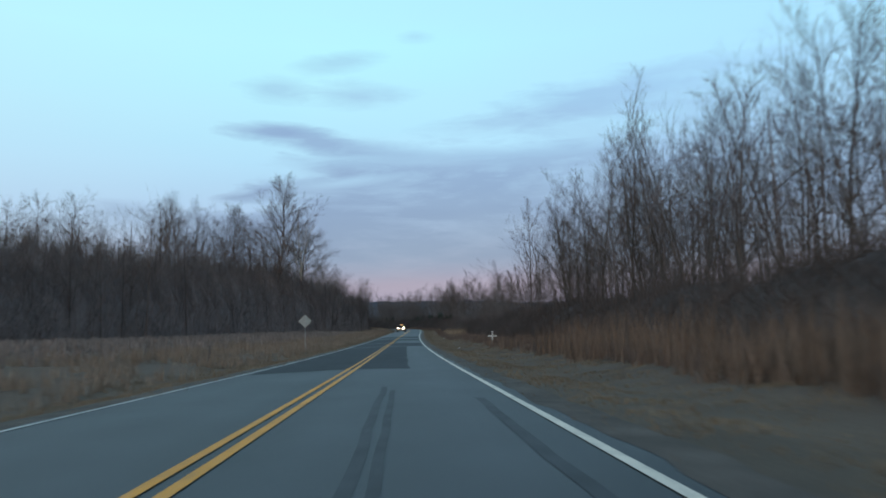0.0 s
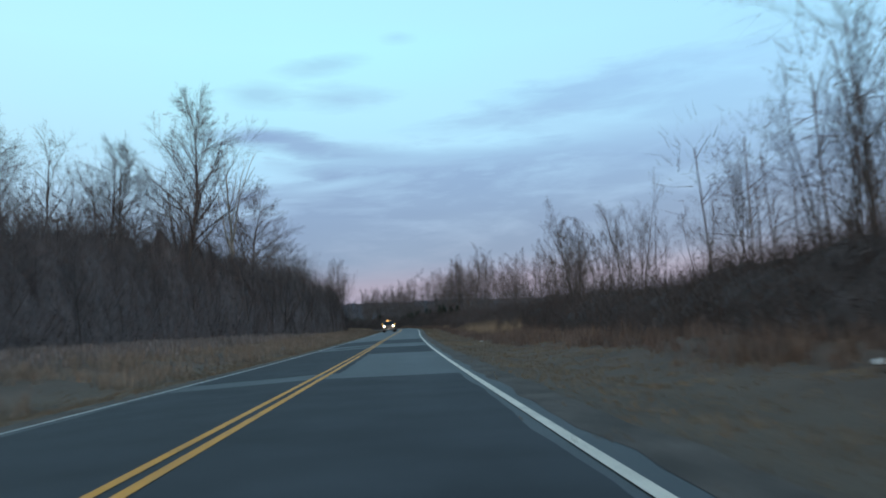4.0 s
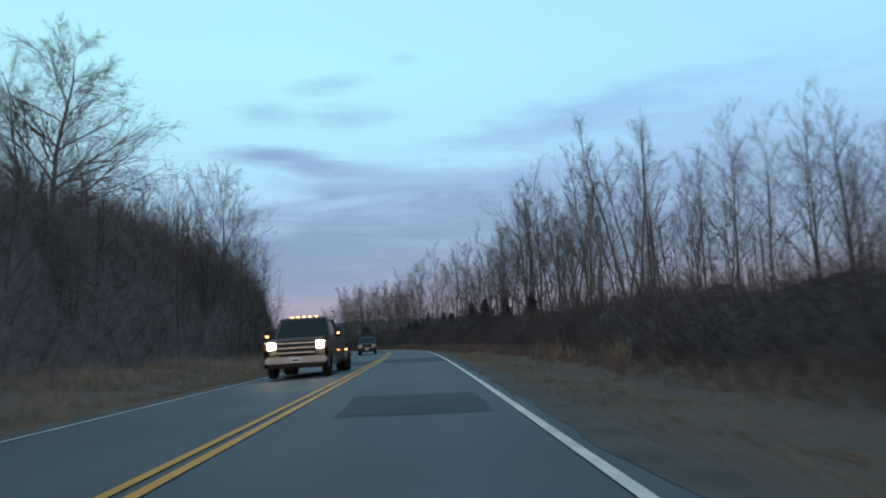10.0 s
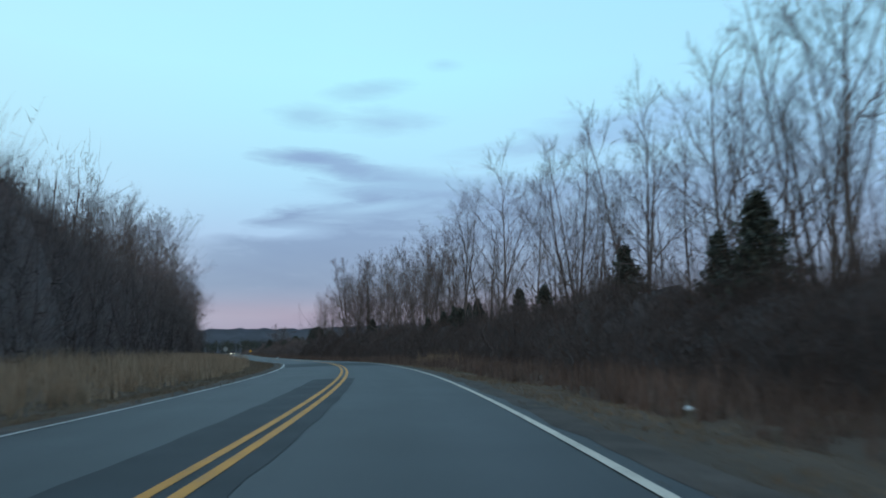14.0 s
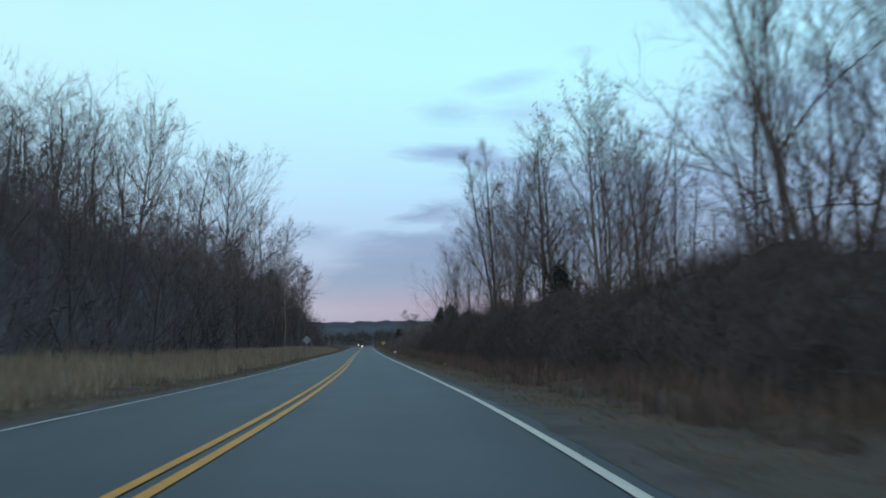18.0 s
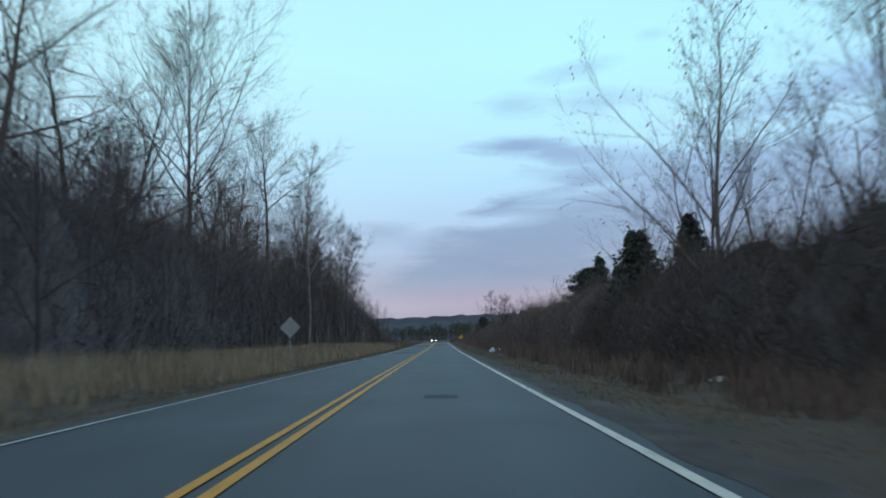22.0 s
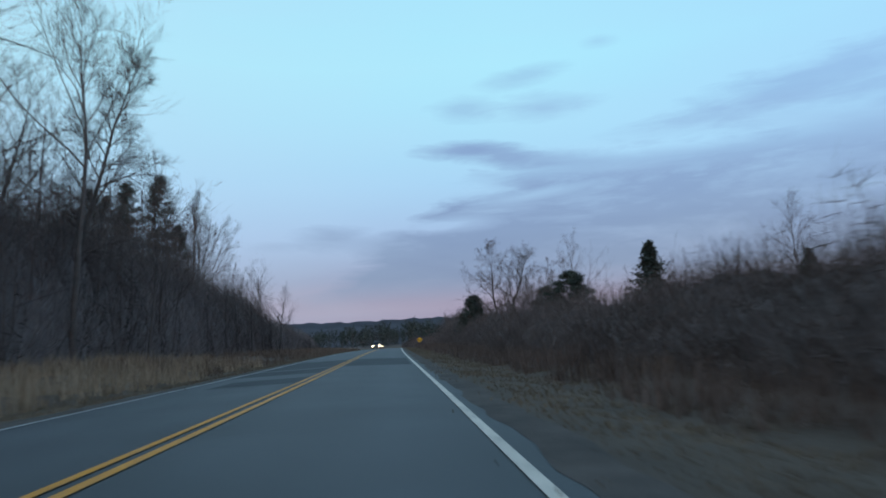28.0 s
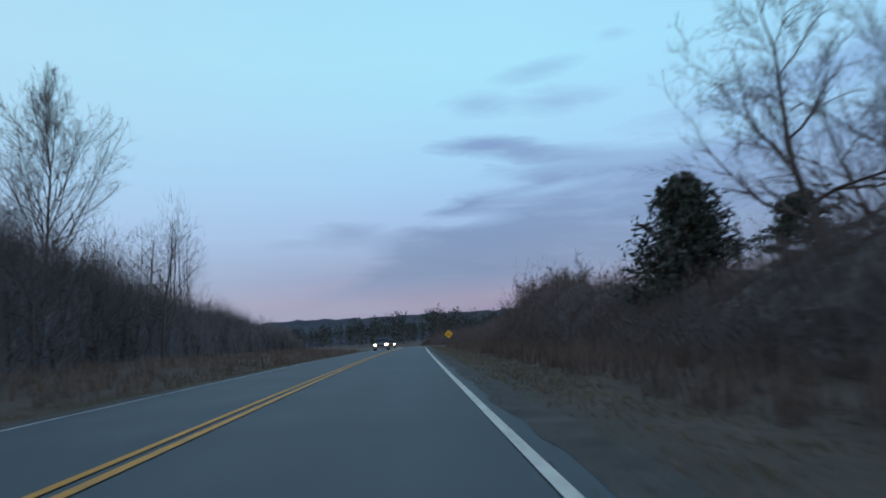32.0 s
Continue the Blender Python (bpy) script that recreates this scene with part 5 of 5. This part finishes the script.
for nm, lb, ct, s, d, sz, mt in (
        ("litter_bag", "crumpled white plastic bag in the roadside grass", "litter", 430, 7.6, (.30, .17, .12), M_PLASTIC),
        ("litter_bag", "pale torn plastic bag lying on the bank", "litter", 436.5, 6.7, (.18, .12, .08), M_PLASTIC),
        ("trash_bag", "burst white plastic bag full of rubbish on the verge", "litter", 440.4, 7.0, (.27, .2, .28), M_PLASTIC),
        ("trash_bag", "pale blue plastic bag slumped on the verge", "litter", 440.2, 6.75, (.15, .11, .09), M_BLUE),
        ("trash_bag", "white plastic bag collapsed beside the rubbish", "litter", 440.7, 7.65, (.16, .16, .21), M_PLASTIC),
        ("paper_scrap", "flattened white cup among dead grass", "litter", 116, 7.4, (.11, .07, .04), M_PLASTIC),
        ("paper_scrap", "scrap of white paper in short grass", "litter", 62.5, 6.4, (.06, .05, .035), M_PLASTIC),
        ("cardboard", "torn pale cardboard piece among brown grass", "litter", 77, 10.0, (.12, .09, .07), M_PLASTIC),
        ("paper_scrap", "small white scrap in the grass", "litter", 74, 9.6, (.08, .07, .06), M_PLASTIC),
        ("paper_scrap", "small pale scrap in the ditch", "litter", 158, 6.2, (.08, .07, .03), M_PLASTIC),
        ("paper_scrap", "small pale scrap beside the shoulder", "litter", 162, 4.7, (.10, .06, .02), M_PLASTIC),
        ("cardboard", "brown cardboard scrap at the road's edge", "litter", 41.9, 7.8, (.12, .10, .08), M_CARD),
        ("paper_scrap", "pale litter scrap among dead weeds", "litter", 354, 7.0, (.26, .14, .07), M_PLASTIC),
        ("paper_scrap", "pale crumpled litter in dark weeds", "litter", 384, 8.4, (.22, .14, .10), M_PLASTIC),
        ("paper_scrap", "pale litter scrap on the dark verge", "litter", 251, 7.4, (.2, .12, .05), M_PLASTIC),
        ("paper_scrap", "small pale litter scrap beside the shoulder", "litter", 424, 6.5, (.12, .10, .07), M_CARD)):
    crumple(nm, lb, ct, s, d, sz, mt, int(s * 3 + d * 10))
for s, d in ((40, -9), (17, -8.5)):
    g = rod("fence_post", M_BARK, None, (0, 0, -.3), (0, 0, 1.0), .05, 8)
    tagged(g, "short dark wooden post in the field grass", "post")
    g.matrix_basis = pose(*spot(s, d), 2, 3, 0)

# ======== vehicles in the other lane ========
def car_paint(name, base):
    m = mat(name, base, .32, .15, vary=.08, scale=2, fine=30, bump=.02, spec=.5)
    m.node_tree.nodes["Principled BSDF"].inputs["Coat Weight"].default_value = .5
    return m


M_DARK = car_paint("dark_maroon_paint", (.026, .020, .021))
M_GREEN = car_paint("dark_green_paint", (.010, .062, .072))
M_GREY = car_paint("grey_paint", (.10, .10, .105))
M_CHROME = mat("chrome", (.45, .45, .46), .3, 1.0, vary=.05, scale=4, fine=30, bump=.02)
M_DULL = mat("dirty_chrome", (.20, .19, .19), .42, .8, vary=.25, scale=3, fine=30, bump=.05)
M_TYRE = mat("tyre_rubber", (.018, .018, .018), .85, vary=.2, scale=8, fine=60, bump=.2)
M_TRIM = mat("dark_plastic_trim", (.022, .022, .023), .6, vary=.15, scale=6, fine=50, bump=.08)
M_GLASS = mat("tinted_car_glass", (.006, .012, .015), .06, 0.0, vary=.05, scale=2, fine=10, bump=0, spec=.3)
M_LAMP_OFF = mat("clear_lamp_glass", (.55, .57, .58), .3, .0, vary=.1, scale=10, fine=60, bump=.1)
M_AMBER = mat("amber_lamp_glass", (.45, .16, .06), .3, vary=.1, scale=10, fine=60, bump=.05)
M_PLATE = mat("pale_plate", (.60, .60, .58), .5, vary=.06, scale=10, fine=60, bump=.03)
M_BEAM = mat("lit_headlamp", (.9, .85, .7), .3, vary=.02, scale=5, fine=30, bump=0, emit=((1.0, .80, .48), 38.0))
M_BEAM_FAR = mat("lit_headlamp_low", (.9, .85, .7), .3, vary=.02, scale=5, fine=30, bump=0, emit=((1.0, .78, .46), 11.0))
M_MARKER = mat("lit_amber_marker", (.6, .3, .05), .3, vary=.02, scale=5, fine=30, bump=0, emit=((1.0, .42, .10), 9.0))


def wheel(parent, x, y, r, w):
    o = new("wheel")
    o.parent = parent
    o.location = (x, y, r)
    bm = bmesh.new()
    prof = [(r * .62, -.5), (r * .93, -.5), (r, -.34), (r, .34), (r * .93, .5), (r * .62, .5)]
    n = 24
    vs = [[bm.verts.new((b * w, math.cos(2 * math.pi * k / n) * a, math.sin(2 * math.pi * k / n) * a)) for a, b in prof] for k in range(n)]
    for k in range(n):
        for j in range(len(prof) - 1):
            bm.faces.new((vs[k][j], vs[k][j + 1], vs[(k + 1) % n][j + 1], vs[(k + 1) % n][j]))
    part("tyre", bm, M_TYRE, o, smooth=True)
    bm = bmesh.new()
    bmesh.ops.create_cone(bm, cap_ends=True, segments=20, radius1=r * .63, radius2=r * .50, depth=w * .5)
    bmesh.ops.create_cone(bm, cap_ends=True, segments=12, radius1=r * .16, radius2=r * .12, depth=w * .62)
    bmesh.ops.rotate(bm, verts=bm.verts, cent=(0, 0, 0), matrix=Matrix.Rotation(radians(90 if x > 0 else -90), 3, "Y"))
    part("rim", bm, M_CHROME, o)
    return o


def arched_side(parent, material, W, y0, y1, zb, zt, arches, r, name="side_panel"):
    """Both flanks of a body with round wheel openings: a thick strip whose lower edge follows the arches."""
    for sx in (-1, 1):
        ys = sorted(set(list(np.linspace(y0, y1, 24)) + [a + r * q for a in arches for q in np.linspace(-1, 1, 13)]))
        v, f = [], []
        for y in ys:
            z = zb
            for a in arches:
                if abs(y - a) < r:
                    z = max(z, .38 + math.sqrt(max(r * r - (y - a) ** 2, 0)))
            for xx in (W, W - .07):
                v += [(sx * xx, y, z), (sx * (xx + .015), y, (max(z, zb + .2) + zt) / 2 if z < zt - .1 else zt - .05), (sx * (xx - .02), y, zt)]
        for k in range(len(ys) - 1):
            a, b = k * 6, k * 6 + 6
            for j in (0, 1, 3, 4):
                f.append((a + j, b + j, b + j + 1, a + j + 1))
            f.append((a + 2, b + 2, b + 5, a + 5))
            f.append((a, a + 3, b + 3, b))
        mesh_ob(name, v, f, material, parent)


def pickup(label, paint_m, L, W, H, hood_z, bed_len, lit, crew, tyre, dually=False, roof_lamps=0, low_mat=None):
    """A pickup truck, front towards +y, wheels on z = 0. L, W, H: length, width, height."""
    g = empty("pickup_truck", label, "truck", "oncoming vehicles")
    hw, fr, rr = W / 2, L / 2, -L / 2
    ax_f, ax_r = fr - .95, rr + 1.25
    zb = tyre * .95
    belt = hood_z
    bed_front = rr + bed_len
    cab_back, cowl = bed_front + .04, fr - 1.45
    arched_side(g, paint_m, hw, rr + .05, fr - .12, zb * .9, belt - .06, (ax_f, ax_r), tyre * 1.18)
    block_part("hood", paint_m, g, [(-hw + .06, hw - .06, cowl - .05, fr - .15, belt - .30, belt, .06, (0, .10))], .05, "sloping hood")
    block_part("floor_pan", M_TRIM, g, [(-hw + .12, hw - .12, rr + .1, fr - .2, zb * .85, zb + .12)], .02)
    block_part("engine_bay", M_TRIM, g, [(-hw + .1, hw - .1, cowl, fr - .25, zb, belt - .28)], .02)
    block_part("cab", paint_m, g, [(-hw + .04, hw - .04, cab_back, cowl + .02, zb, belt)], .04)
    block_part("roof", paint_m, g, [(-hw + .20, hw - .20, cab_back + .16, cowl - .46, H - .09, H, .06, (.05, .10))], .03)
    for sx in (-1, 1):
        for y0, y1, ys in ((cowl - .03, cowl - .50, .05), (cab_back + .04, cab_back + .20, .06)):
            v, f = tubes([(sx * (hw - .10), y0, belt - .02)], [(sx * (hw - .235), y1, H - .05)], np.array([.045]), np.array([.04]), 6)
            mesh_ob("pillar", v, f, paint_m, g)
    def pane(nm, pts):
        mesh_ob(nm, pts, [(0, 1, 2, 3)], M_GLASS, g)
    pane("windscreen", [(-hw + .12, cowl - .06, belt), (hw - .12, cowl - .06, belt), (hw - .25, cowl - .49, H - .07), (-hw + .25, cowl - .49, H - .07)])
    pane("rear_window", [(-hw + .12, cab_back + .06, belt), (-hw + .25, cab_back + .2, H - .07), (hw - .25, cab_back + .2, H - .07), (hw - .12, cab_back + .06, belt)])
    for sx in (-1, 1):
        pane("side_window", [(sx * (hw - .10), cab_back + .1, belt), (sx * (hw - .10), cowl - .1, belt), (sx * (hw - .24), cowl - .50, H - .08), (sx * (hw - .24), cab_back + .22, H - .08)])
    for sx in (-1, 1):
        block_part("bed_wall", paint_m, g, [(sx * hw - (.10 if sx > 0 else -.02), sx * hw + (-.02 if sx > 0 else .10), rr + .06, bed_front, zb + .3, belt + .02)], .02)
        if dually:
            block_part("rear_fender", paint_m, g, [(sx * (hw + .09) - .12, sx * (hw + .09) + .12, ax_r - .62, ax_r + .62, tyre * 1.0, tyre * 2 + .16, .02, (.12, .12))], .08, "flared rear fender")
    block_part("tailgate", paint_m, g, [(-hw + .06, hw - .06, rr + .04, rr + .10, zb + .2, belt + .02)], .02)
    # front
    gz0, gz1 = zb + .36, belt - .10
    block_part("grille", M_TRIM, g, [(-hw * (.62 if lit else .54), hw * (.62 if lit else .54), fr - .16, fr - .09, gz0, gz1)], .02, "dark grille")
    for k in range(3):
        z = gz0 + (gz1 - gz0) * (k + .5) / 3
        block_part("grille_bar", M_CHROME if dually else M_TRIM, g, [(-hw * (.60 if lit else .52), hw * (.60 if lit else .52), fr - .10, fr - .065, z - .022, z + .022)], .008, "chrome bar" if dually else "dark bar")
    for sx in (-1, 1):
        x0, x1 = sorted((sx * hw * (.65 if lit else .56), sx * hw * (.96 if lit else .84)))
        low = .20 if lit else .05
        block_part("headlight", lit or M_LAMP_OFF, g, [(x0, x1, fr - .17, fr - .085, gz0 + low, gz1 - .04)], .02, "lit warm white headlight" if lit else "unlit clear headlight")
        block_part("turn_signal", M_AMBER, g, [(sx * hw * .925 - .06, sx * hw * .925 + .06, fr - .26, fr - .08, gz0 + low, gz1 - .05)], .01, "amber lens")
        block_part("mirror", M_TRIM, g, [(sx * (hw + .16) - .11, sx * (hw + .16) + .11, cowl - .30, cowl - .16, belt - .02, belt + (.30 if dually else .17))], .03)
        rod("mirror_arm", M_TRIM, g, (sx * (hw - .08), cowl - .22, belt + .04), (sx * (hw + .08), cowl - .22, belt + .06), .02, 6)
        if dually:
            block_part("mirror_lamp", M_MARKER, g, [(sx * (hw + .2) - .035, sx * (hw + .2) + .035, cowl - .165, cowl - .150, belt + .08, belt + .14)], .004, "glowing amber marker")
            block_part("fender_lamp", M_MARKER, g, [(sx * (hw + .17) - .03, sx * (hw + .17) + .03, ax_r + .5, ax_r + .53, tyre * 2, tyre * 2 + .05)], .004, "glowing amber marker")
    block_part("bumper", M_DULL if dually else M_TRIM, g, [(-hw * .99, hw * .99, fr - .16, fr, zb + .10, zb + .32, .03, (0, .03))], .04, "chrome bumper" if dually else "dark bumper with a pale top edge")
    if not dually:
        block_part("bumper_trim", M_CHROME, g, [(-hw * .97, hw * .97, fr - .10, fr + .012, zb + .31, zb + .345)], .008, "pale bright strip")
    block_part("air_dam", M_TRIM, g, [(-hw * .9, hw * .9, fr - .26, fr - .10, zb - .01, zb + .12)], .02)
    block_part("rear_bumper", M_CHROME, g, [(-hw * .96, hw * .96, rr - .08, rr + .06, zb + .02, zb + .2)], .03)
    block_part("number_plate", M_PLATE, g, [(-.16, .16, fr + .002, fr + .014, zb + .12, zb + .28)], .004, "plain pale plate")
    block_part("plate_bar", M_TRIM, g, [(-.11, .11, fr + .0145, fr + .018, zb + .18, zb + .22)], 0, "dark bar")
    for y in np.linspace(-.42, .42, roof_lamps) if roof_lamps else ():
        block_part("roof_lamp", M_MARKER, g, [(y - .04, y + .04, cowl - .62, cowl - .54, H - .005, H + .035, .01, (.01, .01))], .006, "glowing amber roof marker")
    for sx in (-1, 1):
        wheel(g, sx * (hw - .13), ax_f, tyre, .26)
        wheel(g, sx * (hw - .13), ax_r, tyre, .26)
        if dually:
            wheel(g, sx * (hw + .13), ax_r, tyre, .24)
    return g


def park(g, s, d=-1.75):
    x, y = plan(s, d)
    z = float(axis(s)[2]) - CROWN * abs(d)
    g.matrix_basis = pose(float(x), float(y), z, 0, 0, heading(s) + 180)


TRUCK = pickup("dark heavy pickup truck with lit headlights and amber roof markers", M_DARK, 6.2, 2.03, 2.02, 1.30, 2.2, M_BEAM, True, .40, dually=True, roof_lamps=5)
park(TRUCK, 195.1, -1.85)
SMALL = pickup("dark green compact pickup truck with unlit headlights on the road", M_GREEN, 4.7, 1.72, 1.66, 1.06, 1.9, None, False, .34)
park(SMALL, 238.6, -2.05)


def sedan(label, paint_m):
    g = empty("car", label, "car", "oncoming vehicles")
    L, hw, H, tyre = 4.6, .89, 1.45, .32
    fr, rr = L / 2, -L / 2
    arched_side(g, paint_m, hw, rr + .05, fr - .1, .24, .86, (fr - .9, rr + .95), .39)
    block_part("hood", paint_m, g, [(-hw + .05, hw - .05, fr - 1.35, fr - .12, .60, .92, .06, (0, .14))], .05)
    block_part("trunk_lid", paint_m, g, [(-hw + .05, hw - .05, rr + .06, rr + .95, .60, .95, .06, (.06, 0))], .05)
    block_part("body_tub", paint_m, g, [(-hw + .05, hw - .05, rr + .1, fr - .2, .26, .84)], .03)
    block_part("cabin_glass", M_GLASS, g, [(-hw + .08, hw - .08, rr + .55, fr - 1.2, .84, H - .05, .20, (.5, .75))], .02)
    block_part("roof", paint_m, g, [(-hw + .27, hw - .27, rr + 1.02, fr - 1.95, H - .06, H, .05, (.06, .1))], .025)
    block_part("bumper", paint_m, g, [(-hw + .02, hw - .02, fr - .2, fr, .24, .58, .03, (0, .05))], .05)
    block_part("grille", M_TRIM, g, [(-.45, .45, fr - .03, fr + .008, .50, .64)], .01)
    for sx in (-1, 1):
        block_part("headlight", M_BEAM_FAR, g, [(sx * .66 - .17, sx * .66 + .17, fr - .14, fr - .02, .60, .76)], .03, "lit warm white headlight")
        block_part("mirror", M_TRIM, g, [(sx * (hw + .1) - .08, sx * (hw + .1) + .08, fr - 1.5, fr - 1.38, .92, 1.06)], .02)
        wheel(g, sx * (hw - .12), fr - .9, tyre, .2)
        wheel(g, sx * (hw - .12), rr + .95, tyre, .2)
    return g


CAR = sedan("grey car with lit headlights on the far road", M_GREY)
park(CAR, 612)
CAR2 = copy_thing(CAR, Matrix())
park(CAR2, 652, -1.75)
